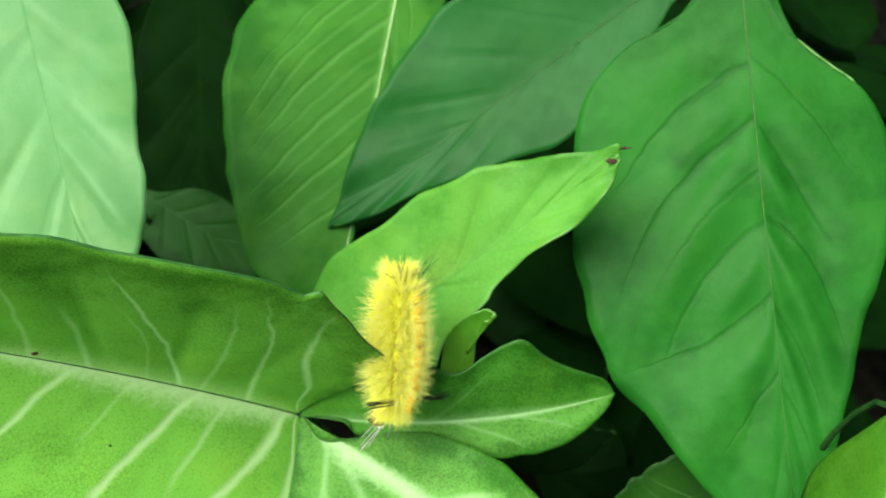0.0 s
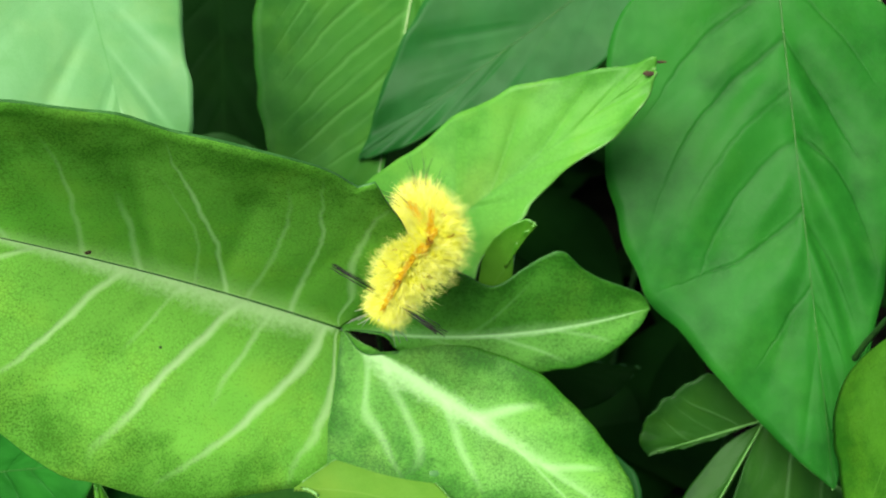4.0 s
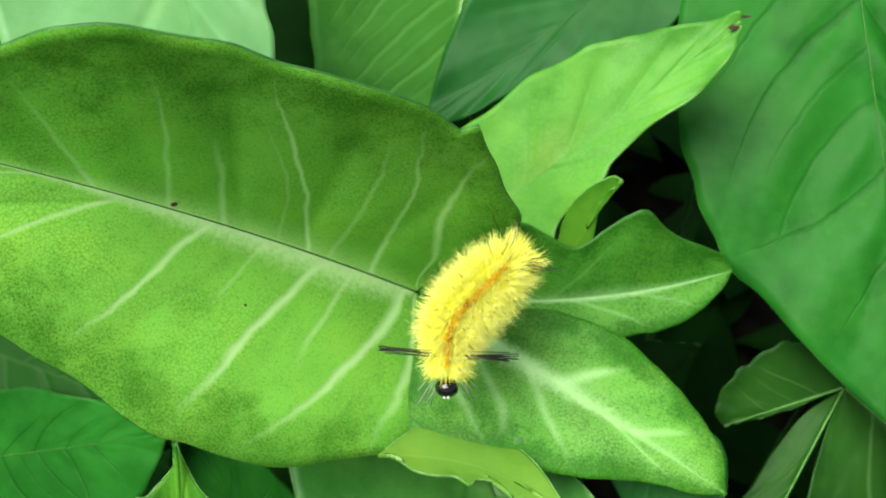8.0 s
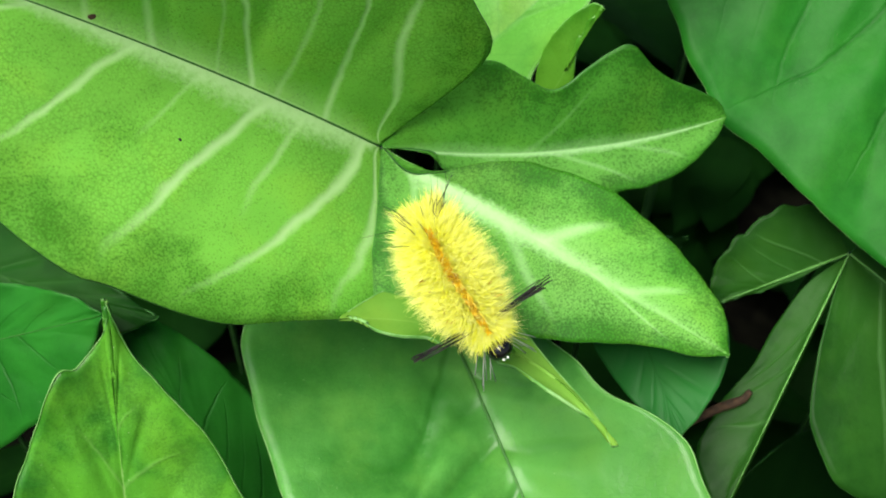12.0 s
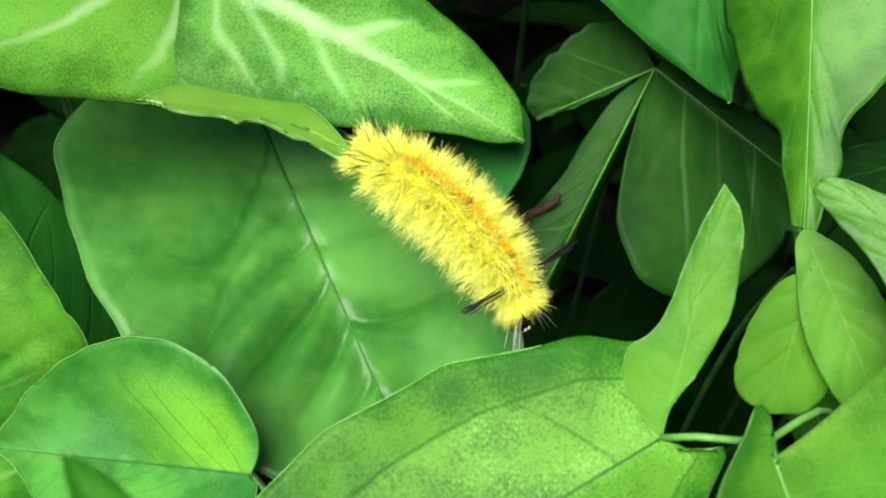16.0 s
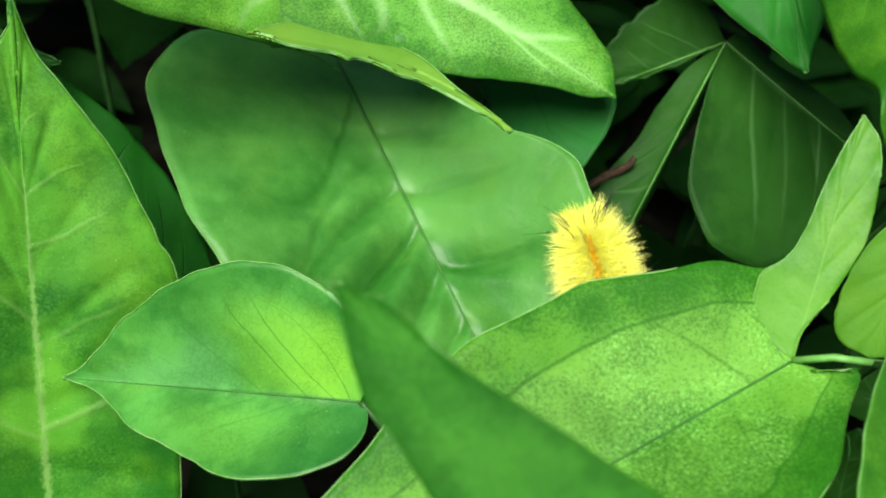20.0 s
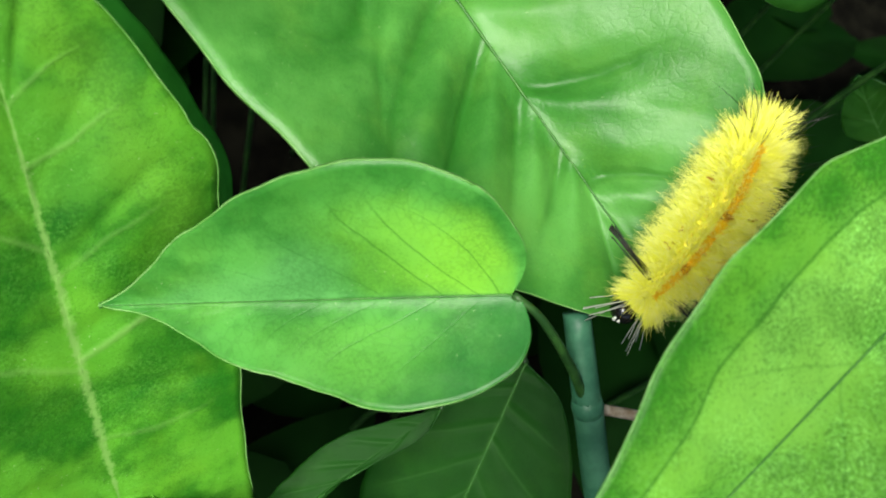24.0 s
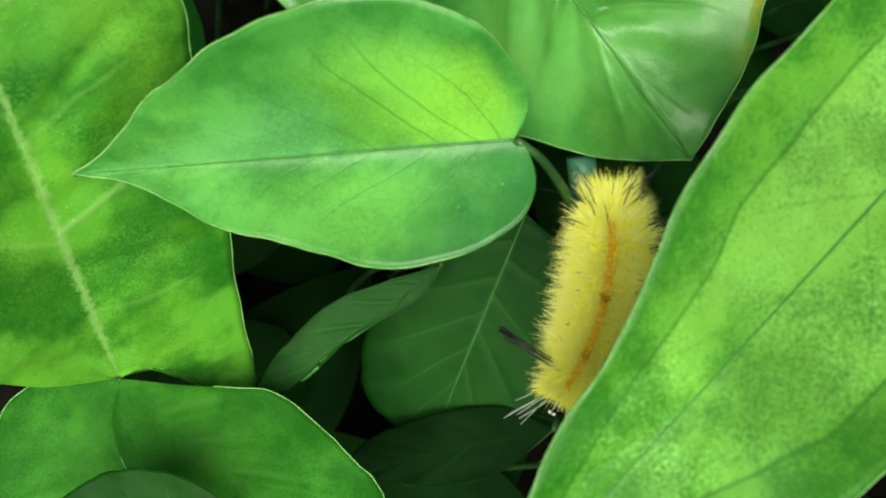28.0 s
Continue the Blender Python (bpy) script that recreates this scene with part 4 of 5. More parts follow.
leaf("heart_leaf", [Blade((-0.021, 0.0148, 0.1675), (-0.071, 0.037, 0.148), (-0.0752, -0.7484, -0.659), (1.0, 0.3), 0.0, -0.0,
          [(-0.019, 0.013), (-0.035, 0.047), (-0.037, 0.084), (-0.008, 0.128), (0.057, 0.161), (0.121, 0.181), (0.208, 0.196), (0.282, 0.197), (0.369, 0.181), (0.457, 0.16), (0.559, 0.134), (0.637, 0.118), (0.716, 0.092), (0.826, 0.04), (0.909, 0.018)],
          [(-0.028, -0.06), (-0.034, -0.115), (-0.017, -0.17), (0.034, -0.254), (0.102, -0.309), (0.18, -0.342), (0.281, -0.36), (0.374, -0.356), (0.459, -0.336), (0.563, -0.294), (0.632, -0.259), (0.692, -0.216), (0.766, -0.175), (0.837, -0.108), (0.925, -0.039)], veins=8.0, quilt=0.002, wave=0.004)], HEART, MARGIN, DARK_RIB, "small heart-shaped leaf, marbled light and dark green", 0.0002, rim=0.00011, stalk=[(-0.021, 0.0148, 0.1675), (-0.0175, 0.0107, 0.165), (-0.0117, 0.0046, 0.155), (-0.008, -0.0006, 0.1465)])
leaf("arrowhead_leaf", [Blade((0.034, -0.0007, 0.1936), (-0.05, -0.0319, 0.1742), (0.3595, -0.9313, -0.0592), (0.453, 0.453), 0.0, -0.0,
          [(-0.026, 0.046), (-0.056, 0.065), (0.008, 0.105), (0.084, 0.159), (0.159, 0.193), (0.221, 0.211), (0.597, 0.181), (0.687, 0.167), (0.81, 0.121)],
          [(-0.02, -0.018), (-0.053, -0.069), (-0.065, -0.115), (-0.032, -0.127), (0.024, -0.164), (0.101, -0.183), (0.182, -0.208), (0.232, -0.219), (0.308, -0.216), (0.38, -0.217), (0.457, -0.204), (0.527, -0.188), (0.606, -0.156), (0.711, -0.118), (0.866, -0.079)], veins=6.0, quilt=0.014), Blade((0.034, -0.0007, 0.1936), (0.0427, 0.0195, 0.2184), (-0.8297, 0.5386, -0.1465), (0.013, 0.013), 0.0, 0.0,
          [(0.049, 0.1), (0.157, 0.199), (0.295, 0.207), (0.389, 0.132), (0.517, 0.09), (0.686, 0.07), (0.855, 0.04)],
          [(0.071, 0.015), (0.134, 0.004), (0.182, -0.014), (0.291, -0.071), (0.471, -0.122), (0.612, -0.134), (0.814, -0.111), (0.922, -0.074)], veins=4.0, bare=(0.13, 0.5))], GRAINED, MARGIN, DARK_RIB, "light-green arrowhead leaf with fine grain and raised ear", 0.0002, ear_mat=YOUNG, ear_rib=False, rim=0.0001, thick=0.00025, stalk_size=0.0006, stalk_mat=GREEN_RIB, stalk=[(0.034, -0.0007, 0.1936), (0.0387, -0.0035, 0.1975), (0.0467, -0.0035, 0.195), (0.0551, 0.0003, 0.1946), (0.069, 0.0084, 0.1746), (0.1003, 0.0317, 0.1058)])
leaf("leaf", [Blade((-0.0053, -0.0469, 0.2265), (-0.028, -0.0189, 0.2325), (-0.7272, -0.4856, -0.4851), (0.0, 0.0), 0.0, -0.0,
          [(0.139, 0.143), (0.386, 0.185), (0.542, 0.167), (0.669, 0.137), (0.783, 0.122), (0.955, 0.025)],
          [(0.022, -0.18), (0.22, -0.149), (0.316, -0.131), (0.501, -0.094), (0.698, -0.054), (0.889, -0.045)], quilt=0.0)], SMOOTH, MARGIN, None, "mid-green leaf tip close above the others")
leaf("arrowhead_leaf", [Blade((0.0428, -0.0097, 0.2022), (0.0444, -0.0382, 0.1954), (0.9881, 0.0871, -0.1267), (0.056, 0.056), 0.0, -0.0,
          [(-0.11, 0.255), (-0.231, 0.483), (-0.429, 0.891), (-0.278, 0.976), (-0.061, 1.08), (0.283, 1.152), (0.68, 0.861), (0.93, 0.372)],
          [(-0.171, 0.052), (-0.222, 0.012), (-0.111, -0.087), (0.113, -0.295), (0.365, -0.474), (0.577, -0.585), (0.806, -0.583)]), Blade((0.0682, 0.0038, 0.2033), (0.06, 0.0252, 0.2123), (-0.7685, -0.0265, -0.6393), (0.0, 0.0), 0.0, -0.17,
          [(0.081, 0.054), (0.408, 0.001), (0.698, 0.027), (0.946, 0.066)],
          [(-0.126, -0.076), (-0.267, -0.252), (-0.168, -0.501), (0.147, -0.461), (0.334, -0.415), (0.623, -0.316), (0.86, -0.175), (0.987, -0.068)])], OLIVE, MARGIN, GREEN_RIB, "folded light-green arrowhead leaf with a bent ear", 0.0002, ear_rib=False)
leaf("leaf", [Blade((0.0634, 0.0225, 0.1971), (0.0584, 0.0108, 0.1772), (0.8564, -0.5095, 0.084), (0.0, 0.0), 0.0, -0.0,
          [(0.23, 0.167), (0.55, 0.302), (0.899, 0.222)],
          [(0.14, -0.169), (0.426, -0.271), (0.759, -0.289), (0.944, -0.207)])], YOUNG, DARK_MARGIN, None, "small smooth green leaf behind a pale leaf stalk")
leaf("leaf", [Blade((0.0621, 0.0269, 0.2008), (0.0709, 0.0036, 0.1831), (0.8814, -0.0252, 0.4717), (0.12, 0.05), 0.0, 0.02,
          [(0.02, 0.045), (0.2, 0.165), (0.43, 0.215), (0.7, 0.22), (0.9, 0.15)],
          [(0.05, -0.05), (0.2, -0.10), (0.4, -0.16), (0.68, -0.17), (0.9, -0.11)], quilt=0.002)], YOUNG, MARGIN, None, "drooping light-green leaf below a twisted tip", 0.0002, stalk=[(0.0621, 0.0269, 0.2006), (0.0645, 0.0325, 0.195), (0.0835, 0.0568, 0.1666), (0.116, 0.0955, 0.1124)])


def small_leaf(base, tip, wide, mat, label):
    """A little oval leaf that faces up and sideways."""
    axis = np.array(tip) - np.array(base)
    half = [(0.05, 0.5 * wide), (0.3, wide), (0.6, 0.9 * wide), (0.88, 0.4 * wide)]
    leaf("leaf", [Blade(base, tip, np.cross(axis, (0.7, 0.15, -0.68)), (0.1, 0.1), 0.03, 0.02, half, [(p, -q) for p, q in half], quilt=0.01)], mat, DARK_MARGIN, None, label)


small_leaf((0.0879, 0.0194, 0.1075), (0.0897, 0.0293, 0.1254), 0.30, SHADOW_DULL, "small mid-green leaf deep in shade")
small_leaf((0.0930, 0.0169, 0.1123), (0.0927, 0.0214, 0.1273), 0.32, SHADOW_DULL, "small mid-green leaf deep in shade")
small_leaf((0.0884, 0.0277, 0.1092), (0.0878, 0.0289, 0.1232), 0.25, SHADOW_DULL, "small narrow mid-green leaf deep in shade")
small_leaf((0.1001, 0.0322, 0.1225), (0.0924, 0.0448, 0.1326), 0.38, SHADOW_DULL, "small broad mid-green leaf deep in shade")
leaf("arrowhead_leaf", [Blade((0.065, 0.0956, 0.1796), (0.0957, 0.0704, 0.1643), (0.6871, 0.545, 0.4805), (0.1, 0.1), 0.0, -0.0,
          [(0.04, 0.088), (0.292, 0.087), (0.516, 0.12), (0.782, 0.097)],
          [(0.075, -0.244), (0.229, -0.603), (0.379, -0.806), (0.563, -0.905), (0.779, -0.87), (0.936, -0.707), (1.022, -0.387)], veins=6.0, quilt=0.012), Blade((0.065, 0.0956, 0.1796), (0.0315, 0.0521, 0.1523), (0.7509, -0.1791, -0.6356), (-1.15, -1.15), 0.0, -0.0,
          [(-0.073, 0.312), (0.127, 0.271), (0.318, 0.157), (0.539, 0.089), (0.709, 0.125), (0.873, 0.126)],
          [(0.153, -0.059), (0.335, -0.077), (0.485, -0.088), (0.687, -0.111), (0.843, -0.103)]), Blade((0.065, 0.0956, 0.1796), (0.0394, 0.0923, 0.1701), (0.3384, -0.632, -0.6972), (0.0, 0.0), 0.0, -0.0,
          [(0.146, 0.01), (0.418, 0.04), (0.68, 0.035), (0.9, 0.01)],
          [(0.03, -0.25), (0.12, -0.42), (0.33, -0.484), (0.556, -0.454), (0.754, -0.39), (0.928, -0.269), (1.03, -0.122)], ragged=0.09)], SHADOW_DULL, DARK_MARGIN, GREEN_RIB, "shaded three-lobed leaf with pale veins", 0.0002)
leaf("leaf", [Blade((0.0162, 0.0973, 0.1801), (0.0224, 0.0598, 0.1724), (0.8802, 0.0476, 0.4723), (0.0, 0.0), 0.0, 0.0,
          [(0.425, 0.368), (0.664, 0.375), (0.826, 0.26), (0.946, 0.11)],
          [(0.167, -0.222), (0.439, -0.244), (0.798, -0.142)])], TEAL, DARK_MARGIN, None, "dark teal leaf in shade under the arrowhead leaf")
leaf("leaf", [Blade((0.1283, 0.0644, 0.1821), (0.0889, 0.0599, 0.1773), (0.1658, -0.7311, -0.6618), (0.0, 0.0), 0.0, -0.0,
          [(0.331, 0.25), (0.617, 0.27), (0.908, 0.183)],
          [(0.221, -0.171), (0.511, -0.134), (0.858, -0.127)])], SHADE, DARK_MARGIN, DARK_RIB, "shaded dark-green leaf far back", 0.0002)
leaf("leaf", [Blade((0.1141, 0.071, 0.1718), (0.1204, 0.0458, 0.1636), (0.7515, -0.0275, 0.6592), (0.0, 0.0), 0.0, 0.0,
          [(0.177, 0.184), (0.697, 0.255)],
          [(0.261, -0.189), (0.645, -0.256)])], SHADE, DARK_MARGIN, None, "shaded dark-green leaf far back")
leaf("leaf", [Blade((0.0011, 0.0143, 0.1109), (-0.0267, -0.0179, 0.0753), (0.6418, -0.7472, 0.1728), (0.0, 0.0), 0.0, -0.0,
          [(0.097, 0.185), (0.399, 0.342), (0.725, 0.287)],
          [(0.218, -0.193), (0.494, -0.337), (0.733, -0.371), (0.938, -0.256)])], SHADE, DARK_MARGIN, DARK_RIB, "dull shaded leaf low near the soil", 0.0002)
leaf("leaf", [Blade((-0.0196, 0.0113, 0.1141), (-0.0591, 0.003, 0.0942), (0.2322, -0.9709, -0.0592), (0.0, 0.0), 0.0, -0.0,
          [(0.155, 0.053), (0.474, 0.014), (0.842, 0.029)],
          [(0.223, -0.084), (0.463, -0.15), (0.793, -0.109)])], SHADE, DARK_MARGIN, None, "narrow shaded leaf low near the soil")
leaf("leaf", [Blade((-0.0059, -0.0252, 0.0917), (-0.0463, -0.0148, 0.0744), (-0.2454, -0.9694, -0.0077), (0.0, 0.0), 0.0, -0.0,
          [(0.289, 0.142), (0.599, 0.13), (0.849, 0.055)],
          [(0.225, -0.149), (0.536, -0.175), (0.842, -0.122)])], SHADOW_GREEN, DARK_MARGIN, None, "leaf near the soil, coloured dark for shade")
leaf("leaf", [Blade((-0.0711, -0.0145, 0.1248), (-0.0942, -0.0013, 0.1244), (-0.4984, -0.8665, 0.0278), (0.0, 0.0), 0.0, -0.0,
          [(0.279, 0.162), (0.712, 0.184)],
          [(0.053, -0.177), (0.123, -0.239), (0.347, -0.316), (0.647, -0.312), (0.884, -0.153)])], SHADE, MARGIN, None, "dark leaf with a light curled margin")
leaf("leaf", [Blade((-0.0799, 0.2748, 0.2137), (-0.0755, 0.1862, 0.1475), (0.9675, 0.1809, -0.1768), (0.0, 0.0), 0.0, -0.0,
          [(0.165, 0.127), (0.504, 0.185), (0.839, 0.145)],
          [(0.178, -0.129), (0.431, -0.193), (0.675, -0.203), (0.885, -0.137)])], SHADOW_GREEN, DARK_MARGIN, None, "leaf deep in the foliage, coloured dark for shade")
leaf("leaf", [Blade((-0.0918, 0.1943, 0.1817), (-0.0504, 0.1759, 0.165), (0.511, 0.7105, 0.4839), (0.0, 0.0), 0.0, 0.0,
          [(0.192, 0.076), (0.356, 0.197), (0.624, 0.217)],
          [(0.225, -0.227), (0.537, -0.279), (0.804, -0.198)])], SHADE, DARK_MARGIN, None, "veined leaf deep in the foliage, coloured dark for shade")
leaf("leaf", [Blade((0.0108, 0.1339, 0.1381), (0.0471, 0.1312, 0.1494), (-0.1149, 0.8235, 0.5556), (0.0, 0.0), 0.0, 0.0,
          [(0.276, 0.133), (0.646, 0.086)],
          [(0.35, -0.248), (0.727, -0.21)])], SHADOW_GREEN, DARK_MARGIN, None, "leaf deep in the foliage, coloured dark for shade")
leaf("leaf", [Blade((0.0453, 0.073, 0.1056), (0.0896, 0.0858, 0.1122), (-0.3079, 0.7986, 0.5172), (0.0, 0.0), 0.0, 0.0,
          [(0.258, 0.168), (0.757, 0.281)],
          [(0.185, -0.218), (0.667, -0.287)])], SHADOW_GREEN, DARK_MARGIN, None, "leaf deep in the foliage, coloured dark for shade")


def round_piece(name, path, sizes, mat, label, category, sides=10):
    """A stem or twig along a path."""
    base = np.array(path[0])
    ob = new(name)
    ob.location = base
    run = spline(path, 30)
    v, f = tube(run - base, np.interp(np.linspace(0, 1, 30), np.linspace(0, 1, len(sizes)), sizes), sides)
    mesh_part("shaft", v, f, [mat], ob)
    return tagged(ob, label, category)



def make_stem():
    """A jointed stem: two lengths, the ring of the joint between them."""
    path = [(-0.0072, 0.012, 0.1553), (-0.0077, 0.0058, 0.1514), (-0.0075, -0.0013, 0.1454), (-0.0018, -0.0193, 0.1193), (0.028, -0.0407, 0.0438)]
    run = spline(path, 60)
    ob = new("plant_stem")
    ob.location = path[2]
    at = np.array(path[2])
    k = int(np.argmin(np.linalg.norm(run - at, axis=1)))
    for a, e, r in ((0, k, 0.0021), (k, 59, 0.0024)):
        v, f = tube(run[a:e + 1] - at, np.linspace(r, r * 1.08, e + 1 - a), 14)
        mesh_part("internode", v, f, [TEAL_STALK], ob)
    v, f = tube(run[k - 1:k + 2] - at, [0.0022, 0.0026, 0.0022], 14)
    mesh_part("joint", v, f, [TEAL_STALK], ob, label="swollen pale joint ring")
    tagged(ob, "smooth blue-green plant stem with a joint", "stem")


make_stem()
round_piece("twig", [(-0.0056, -0.001, 0.143), (0.0009, -0.0038, 0.1406), (0.0089, -0.0088, 0.1373), (0.0699, -0.032, 0.0523)], [0.0009, 0.0010, 0.0011, 0.0012], BARK, "thin pale brown twig", "twig")
round_piece("twig", [(0.0299, 0.0714, 0.1578), (0.0351, 0.072, 0.1617), (0.039, 0.0717, 0.1646), (0.0405, 0.0723, 0.1667)], [0.0007, 0.0009, 0.0010, 0.0006], DRY, "short dry brown twig on a shaded leaf", "twig")


def marks():
    """Small scars and specks, parts of the leaf that bears them."""
    def speck(leaf_ob, at, way, rx, ry, mat, name, label):
        n = Vector(way).normalized()
        q = n.to_track_quat("Z", "Y").to_matrix()
        verts, faces = [], []
        for h, f in ((-0.00005, 1.0), (0.00006, 0.7)):
            for j in range(10):
                w = 2 * math.pi * j / 10
                g = f * (1 + 0.35 * noise.noise(Vector((w * 2, at[0] * 900, 1))))
                verts.append(tuple(q @ Vector((rx * g * math.cos(w), ry * g * math.sin(w), h)) + Vector(at) - leaf_ob.location))
        for j in range(10):
            p = (j + 1) % 10
            faces.append((j, p, 10 + p, 10 + j))
        faces.append(tuple(range(10, 20)))
        mesh_part(name, verts, faces, [mat], leaf_ob, label=label)

    speck(ARROWHEAD, (-0.0592, 0.0836, 0.2249), (0.61, -0.42, 0.67), 0.0003, 0.0003, BLACK, "speck", "black speck")
    speck(ARROWHEAD, (-0.0696, 0.0918, 0.2414), (0.30, -0.94, 0.12), 0.0008, 0.0005, DRY, "scar", "brown scar on the midrib")
    speck(ARROWHEAD, (-0.0100, 0.0754, 0.1931), (0.04, -0.53, 0.85), 0.0014, 0.0009, DARK_MARGIN, "blotch", "dark green blotch")
    speck(HANGING, (0.0513, 0.0981, 0.1986), (-0.28, -0.57, 0.77), 0.0004, 0.0008, SCAR, "scar", "pale grey scar")
    speck(FRESH_LEAF, (0.0327, 0.1322, 0.2487), (0.05, -0.66, 0.75), 0.0012, 0.0005, DRY, "nibbled_edge", "brown nibbled edge")
    speck(FRESH_LEAF, (0.0353, 0.1358, 0.2488), (0.05, -0.66, 0.75), 0.0018, 0.0003, DRY, "dry_tip", "dry brown tip")


marks()


# ---- the caterpillar ----
def hairs(count, radius, length, flare, rng, spread=1.0, low=-0.35, thick=0.00011, back=0.0, tufts=0):
    """Thin tapering hairs that stand off a body ring whose axis is y; tufts: they fan out from that many warts."""
    verts, faces = [], []
    warts = np.linspace(low + 0.12, math.pi - low - 0.12, tufts) if tufts else None
    for _ in range(count):
        if tufts:
            a = warts[rng.integers(tufts)] + rng.normal(0, 0.09)
            lean = a + rng.normal(0, 0.22)
            at_y = np.clip(rng.normal(0, 0.35 * spread), -spread, spread)
            d = np.array([math.cos(lean), rng.normal(back, flare) + at_y / spread * 0.25, math.sin(lean)])
        else:
            a = rng.uniform(low, math.pi - low)
            at_y = rng.uniform(-spread, spread)
            d = np.array([math.cos(a), rng.normal(back, flare), math.sin(a)])
        d /= np.linalg.norm(d)
        root = np.array([math.cos(a) * radius, at_y, math.sin(a) * radius * 0.95])
        ln = length * rng.uniform(0.6, 1.15)
        side = np.cross(d, rng.normal(size=3))
        side /= np.linalg.norm(side)
        other = np.cross(d, side)
        bend = np.array([0, 0, -0.14 * ln]) + rng.normal(size=3) * 0.10 * ln
        b = len(verts)
        for k, f in ((0.0, 1.0), (0.55, 0.75)):
            c = root + d * ln * k + bend * k * k
            for w in (0, 2.094, 4.189):
                verts.append(c + thick * f * (math.cos(w) * side + math.sin(w) * other))
        verts.append(root + d * ln + bend)
        for q in range(3):
            r = (q + 1) % 3
            faces += [(b + q, b + r, b + 3 + r, b + 3 + q), (b + 3 + q, b + 3 + r, b + 6)]
    return verts, faces


def pencil(root, way, length, count, rng, tuft=0.0007):
    """A bundle of long black hairs with a thicker end."""
    verts, faces = [], []
    way = np.asarray(way, float) / np.linalg.norm(way)
    for _ in range(count):
        ln = length * rng.uniform(0.7, 1.0)
        a = np.asarray(root) + rng.normal(size=3) * 0.0003
        e = a + way * ln + rng.normal(size=3) * tuft
        v, f = tube([a, (a + e) / 2 + rng.normal(size=3) * 0.0001, e], [0.00004, 0.00006, 0.00009], 4)
        faces += [tuple(i + len(verts) for i in q) for q in f]
        verts += v
    return verts, faces


def ball(rx, ry, rz, at=(0, 0, 0), rows=14, cols=20):
    verts, faces = [], []
    for i in range(rows + 1):
        th = math.pi * i / rows
        for j in range(cols):
            ph = 2 * math.pi * j / cols
            verts.append((at[0] + rx * math.sin(th) * math.cos(ph), at[1] - ry * math.cos(th), at[2] + rz * math.sin(th) * math.sin(ph)))
    for i in range(rows):
        for j in range(cols):
            q = (j + 1) % cols
            faces.append((i * cols + j, (i + 1) * cols + j, (i + 1) * cols + q, i * cols + q))
    return verts, faces


SEGMENTS = 11


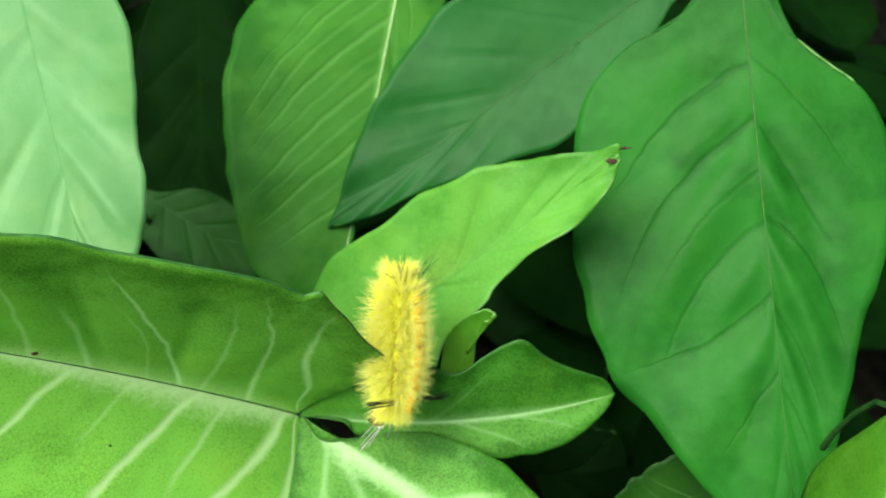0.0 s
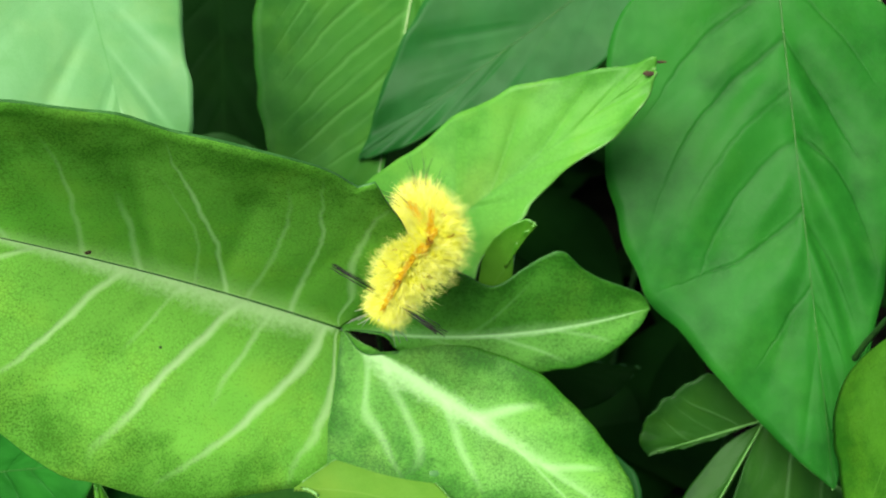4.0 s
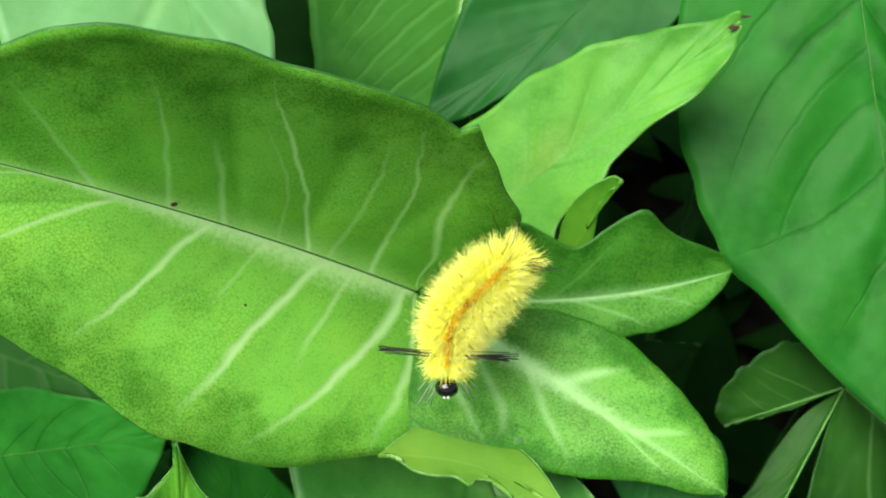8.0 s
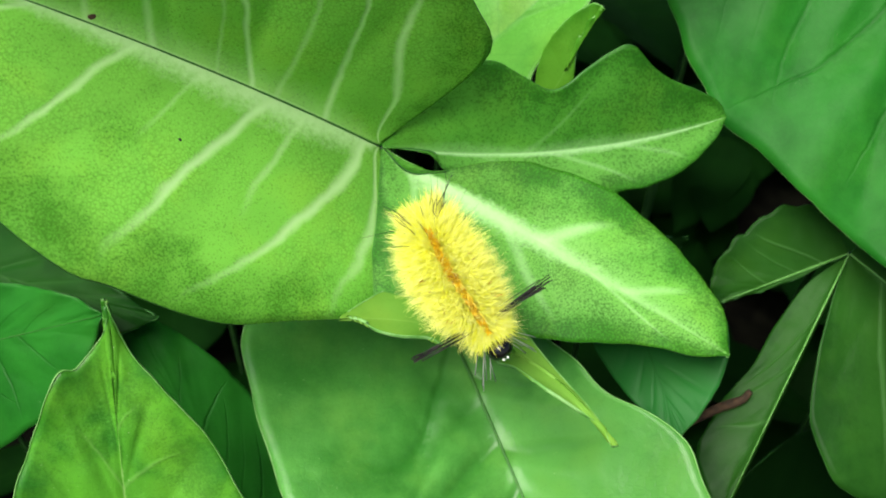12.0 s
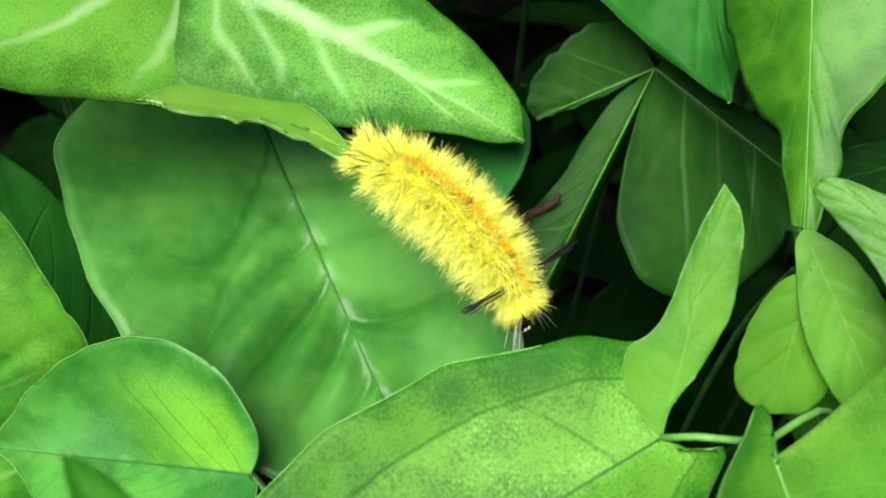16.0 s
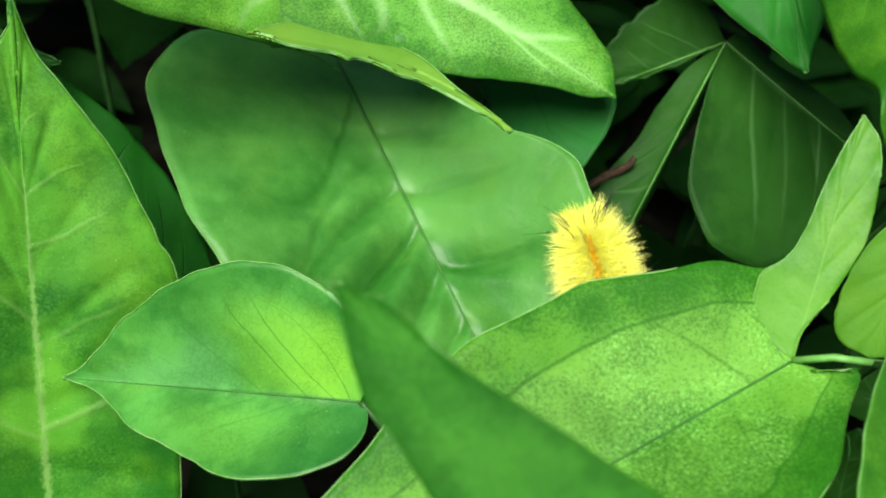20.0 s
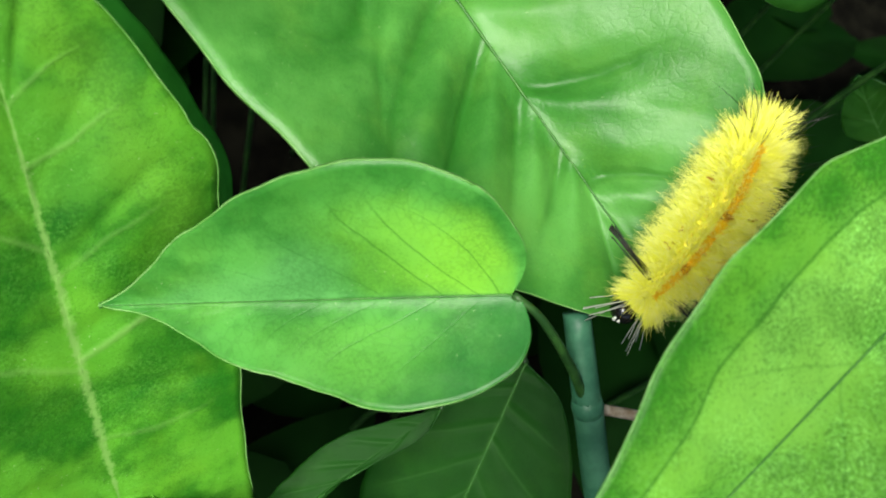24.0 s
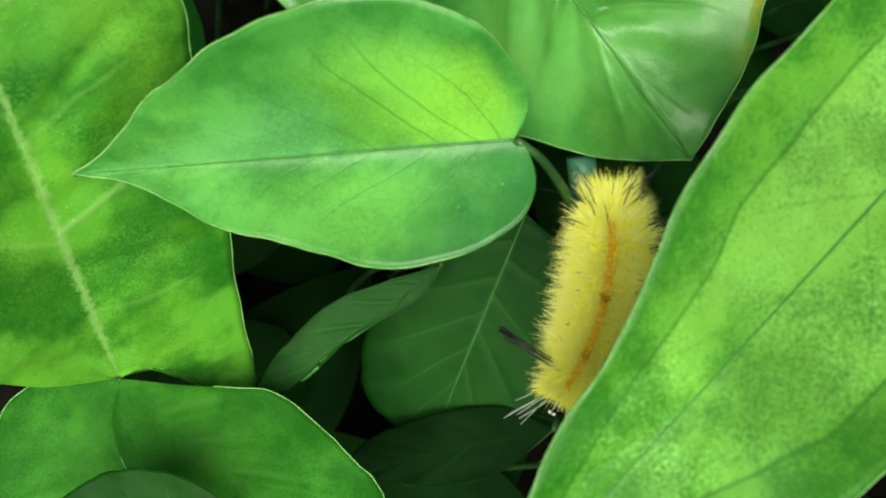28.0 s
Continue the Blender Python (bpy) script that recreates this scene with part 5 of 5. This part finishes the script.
def make_caterpillar():
    """Segments from the tail (0) to the neck, then the head; y points to the head, z to the back."""
    rng = np.random.default_rng(5)
    thing = tagged(new("caterpillar"), "bright yellow hairy caterpillar with an orange stripe along its back", "caterpillar")
    pieces = []
    for k in range(SEGMENTS):
        u = k / (SEGMENTS - 1)
        r = 0.0042 * (1 - 0.46 * abs(2 * u - 0.95) ** 2.5)
        v, f = ball(r, 0.0026, r * 0.95)
        seg = mesh_part("segment", v, f, [SKIN], thing)
        end = (-1.6, -0.7, -0.25, 0, 0, 0, 0, 0, 0.1, 0.25, 0.6)[k]
        front = k >= SEGMENTS - 2
        v, f = hairs(620, r * 0.95, 0.0017, 0.5, rng, 0.0022, -0.5, 0.00010, end)
        mesh_part("hair_coat", v, f, [HAIR], seg, smooth=False)
        v, f = hairs(460, r * 0.95, 0.0024 if front else 0.0027, 0.28, rng, 0.0017, -0.5, 0.00007, end, 10)
        mesh_part("hair_tuft", v, f, [HAIR], seg, smooth=False)
        v, f = hairs(520, r * 0.95, 0.0036 if front else 0.0042, 0.26, rng, 0.0016, -0.5, 0.00005, end, 10)
        mesh_part("fine_hair", v, f, [PALE_HAIR], seg, smooth=False, label="longer pale yellow hairs")
        if k == 0:
            v, f = hairs(420, r * 0.5, 0.0042, 0.7, rng, 0.0006, -1.57, 0.00007, -2.2)
            mesh_part("hair_tuft", v, f, [HAIR], seg, smooth=False)
        if 1 < k < SEGMENTS - 1:
            v, f = hairs(210, r * 0.95, 0.0024, 0.2, rng, 0.0024, 1.485, 0.00012)
            mesh_part("back_stripe", v, f, [ORANGE], seg, smooth=False, label="orange stripe of short hairs")
        if k in (SEGMENTS - 3, SEGMENTS - 6):
            v, f = hairs(80, r * 0.95, 0.0024, 0.06, rng, 0.0006, 1.48, 0.00014)
            mesh_part("brown_spot", v, f, [BROWN], seg, smooth=False, label="small brown spot")
        if k in (3, 4, 6, 7):
            for sx in (-1, 1):
                v, f = pencil((sx * r * 0.80, 0.0017, r * 0.62), (sx * 0.8, 0.1, 0.6), 0.0012, 4, rng, 0.00025)
                mesh_part("side_wart", v, f, [BROWN], seg, label="small dark wart between the hair tufts")
        if k == SEGMENTS - 2:
            for sx in (-1, 1):
                v, f = pencil((sx * 0.0018, 0.001, 0.0022), (sx * 0.97, -0.06, 0.2), 0.0110, 12, rng, 0.00025)
                mesh_part("hair_pencil", v, f, [BLACK], seg, label="long black hair pencil")
        if k == SEGMENTS - 1:
            for sx in (-1, 1):
                v, f = pencil((sx * 0.0012, 0.0014, 0.0004), (sx * 0.45, 0.78, -0.45), 0.0080, 6, rng, 0.0007)
                mesh_part("hair_pencil", v, f, [GREY_HAIR], seg, label="long whitish hair pencil")
            v, f = hairs(420, r * 0.85, 0.0036, 0.45, rng, 0.0012, -0.3, 0.00006, 1.5, 9)
            mesh_part("collar_hair", v, f, [HAIR], seg, smooth=False, label="forward fringe of yellow hairs")
        if k < 2:
            v, f = hairs(12, r * 0.9, 0.0090, 0.30, rng, 0.0015, 0.25, 0.00007, -0.8)
            mesh_part("long_hair", v, f, [BLACK], seg, smooth=False, label="sparse long black hairs")
        pieces.append(seg)
    v, f = ball(0.0021, 0.0018, 0.0020)
    head = mesh_part("head", v, f, [SHELL], thing, label="glossy black head")
    for sx in (-1, 1):
        v, f = ball(0.0002, 0.0003, 0.00045, (sx * 0.00035, 0.0016, 0.0008), 8, 10)
        mesh_part("face_mark", v, f, [WHITE], head, label="white mark")
    v, f = ball(0.0004, 0.0003, 0.00025, (0, 0.0017, -0.0006), 8, 10)
    mesh_part("jaw", v, f, [WHITE], head)
    pieces.append(head)
    return thing, pieces


CATERPILLAR, PIECES = make_caterpillar()


def crawl_poses(tail, second, third, neck, back, tuck):
    """Poses of all pieces along a body curve, and of the head in front of it; tuck: how far the head is drawn in and down."""
    run = spline([tail, second, third, neck], SEGMENTS + 1)
    poses = []
    for k in range(SEGMENTS + 1):
        a, b = run[max(k - 1, 0)], run[min(k + 1, SEGMENTS)]
        y = Vector(b - a).normalized()
        z = Vector(back)
        z = (z - y * z.dot(y)).normalized()
        x = y.cross(z)
        m = Matrix((x, y, z)).transposed().to_4x4()
        m.translation = Vector(run[k])
        if k == SEGMENTS:
            m.translation += y * (0.0024 - 0.0021 * tuck) - z * (0.0003 + 0.0029 * tuck)
        poses.append(m)
    return poses


def motions():
    crawl = [
        (0, (-0.0083, 0.1106, 0.2382), (-0.0087, 0.1042, 0.2324), (-0.0090, 0.0977, 0.2266), (-0.0097, 0.0915, 0.2209), (0.80, -0.38, 0.48)),
        (1, (-0.0141, 0.1096, 0.2312), (-0.0103, 0.0987, 0.2348), (-0.0115, 0.0935, 0.2315), (-0.0157, 0.0918, 0.2246), (0.06, -0.62, 0.78)),
        (2, (-0.0115, 0.1131, 0.2298), (-0.0077, 0.1001, 0.2330), (-0.0101, 0.0945, 0.2295), (-0.0165, 0.0936, 0.2207), (0.06, -0.65, 0.76)),
        (3, (-0.0129, 0.1118, 0.2279), (-0.0105, 0.0988, 0.2338), (-0.0144, 0.0946, 0.2327), (-0.0232, 0.0963, 0.2275), (-0.10, -0.55, 0.82)),
        (3.5, (-0.0130, 0.1093, 0.2353), (-0.0092, 0.0995, 0.2386), (-0.0138, 0.0944, 0.2352), (-0.0191, 0.0921, 0.2278), (-0.12, -0.63, 0.77)),
        (5.5, (-0.0113, 0.0986, 0.2410), (-0.0145, 0.0933, 0.2361), (-0.0187, 0.0874, 0.2304), (-0.0224, 0.0822, 0.2255), (0.03, -0.65, 0.76)),
        (6, (-0.0099, 0.0963, 0.2420), (-0.0135, 0.0912, 0.2372), (-0.0182, 0.0853, 0.2316), (-0.0224, 0.0794, 0.2260), (0.03, -0.65, 0.76)),
        (7, (-0.0098, 0.0910, 0.2397), (-0.0143, 0.0875, 0.2363), (-0.0209, 0.0818, 0.2308), (-0.0255, 0.0775, 0.2266), (-0.01, -0.66, 0.76)),
        (8, (-0.0123, 0.0881, 0.2307), (-0.0177, 0.0847, 0.2273), (-0.0233, 0.0801, 0.2226), (-0.0243, 0.0741, 0.2169), (-0.06, -0.64, 0.77)),
        (9, (-0.0160, 0.0883, 0.2302), (-0.0204, 0.0841, 0.2259), (-0.0229, 0.0775, 0.2193), (-0.0241, 0.0708, 0.2127), (-0.08, -0.66, 0.75)),
        (10, (-0.0166, 0.0860, 0.2268), (-0.0217, 0.0805, 0.2211), (-0.0206, 0.0734, 0.2143), (-0.0204, 0.0670, 0.2080), (-0.08, -0.67, 0.74)),
        (11, (-0.0238, 0.0802, 0.2235), (-0.0211, 0.0742, 0.2178), (-0.0180, 0.0675, 0.2115), (-0.0133, 0.0606, 0.2051), (-0.09, -0.66, 0.74)),
        (11.5, (-0.0232, 0.0757, 0.2198), (-0.0205, 0.0703, 0.2148), (-0.0174, 0.0645, 0.2094), (-0.0146, 0.0597, 0.2050), (-0.07, -0.67, 0.74)),
        (13.5, (-0.0219, 0.0594, 0.2121), (-0.0151, 0.0558, 0.2094), (-0.0080, 0.0517, 0.2060), (-0.0016, 0.0482, 0.2033), (0.03, -0.48, 0.88)),
        (14, (-0.0174, 0.0544, 0.2117), (-0.0102, 0.0515, 0.2096), (-0.0031, 0.0469, 0.2060), (0.0016, 0.0419, 0.2016), (0.15, -0.37, 0.92)),
        (15, (-0.0074, 0.0490, 0.2087), (0.0006, 0.0437, 0.2048), (0.0083, 0.0376, 0.2001), (0.0133, 0.0302, 0.1938), (0.25, -0.35, 0.90)),
        (16, (0.0007, 0.0470, 0.2022), (0.0087, 0.0421, 0.1990), (0.0169, 0.0346, 0.1935), (0.0225, 0.0262, 0.1868), (0.26, -0.39, 0.88)),
        (17, (0.0051, 0.0454, 0.2000), (0.0139, 0.0392, 0.1960), (0.0179, 0.0312, 0.1895), (0.0178, 0.0222, 0.1812), (0.22, -0.58, 0.78)),
        (18, (0.0077, 0.0451, 0.1951), (0.0152, 0.0385, 0.1905), (0.0191, 0.0312, 0.1846), (0.0206, 0.0225, 0.1768), (-0.02, -0.70, 0.72)),
        (18.5, (0.0094, 0.0447, 0.1925), (0.0139, 0.0385, 0.1876), (0.0163, 0.0322, 0.1822), (0.0180, 0.0258, 0.1765), (-0.10, -0.72, 0.69)),
        (19, (0.0112, 0.0397, 0.1860), (0.0151, 0.0350, 0.1823), (0.0181, 0.0296, 0.1779), (0.0198, 0.0229, 0.1718), (-0.15, -0.69, 0.71)),
        (20, (0.0165, 0.0349, 0.1836), (0.0181, 0.0307, 0.1799), (0.0189, 0.0263, 0.1758), (0.0195, 0.0209, 0.1708), (-0.33, -0.62, 0.71)),
        (21, (0.0173, 0.0353, 0.1838), (0.0178, 0.0298, 0.1794), (0.0180, 0.0245, 0.1752), (0.0181, 0.0193, 0.1710), (-0.46, -0.54, 0.71)),
        (22, (0.0215, 0.0319, 0.1799), (0.0188, 0.0262, 0.1757), (0.0161, 0.0208, 0.1717), (0.0126, 0.0149, 0.1671), (-0.44, -0.48, 0.76)),
        (22.5, (0.0190, 0.0272, 0.1796), (0.0166, 0.0217, 0.1761), (0.0121, 0.0162, 0.1718), (0.0062, 0.0118, 0.1676), (-0.48, -0.45, 0.75)),
        (24.5, (0.0221, 0.0233, 0.1761), (0.0156, 0.0181, 0.1721), (0.0063, 0.0125, 0.1668), (-0.0050, 0.0081, 0.1610), (-0.46, -0.38, 0.80)),
        (25, (0.0188, 0.0214, 0.1761), (0.0120, 0.0161, 0.1720), (0.0027, 0.0116, 0.1671), (-0.0080, 0.0081, 0.1618), (-0.49, -0.35, 0.80)),
        (26, (0.0081, 0.0153, 0.1724), (0.0014, 0.0117, 0.1691), (-0.0062, 0.0071, 0.1654), (-0.0135, 0.0018, 0.1616), (-0.31, -0.37, 0.88)),
        (26.5, (0.0019, 0.0149, 0.1711), (-0.0028, 0.0088, 0.1683), (-0.0099, 0.0022, 0.1647), (-0.0176, -0.0050, 0.1607), (-0.26, -0.25, 0.93)),
        (27, (-0.0055, 0.0120, 0.1622), (-0.0095, 0.0046, 0.1596), (-0.0139, -0.0029, 0.1569), (-0.0187, -0.0108, 0.1541), (-0.44, -0.03, 0.90)),
        (28, (-0.0082, 0.0038, 0.1584), (-0.0113, -0.0037, 0.1562), (-0.0169, -0.0114, 0.1531), (-0.0245, -0.0174, 0.1496), (-0.43, -0.02, 0.90)),
    ]
    rows = [[] for _ in PIECES]
    for t, *body in crawl:
        for k, m in enumerate(crawl_poses(*body, 0.0 if 7.5 < t < 12 else 1.0)):
            rows[k].append((t, m))
    for piece, keyed in zip(PIECES, rows):
        walk(piece, keyed)


motions()
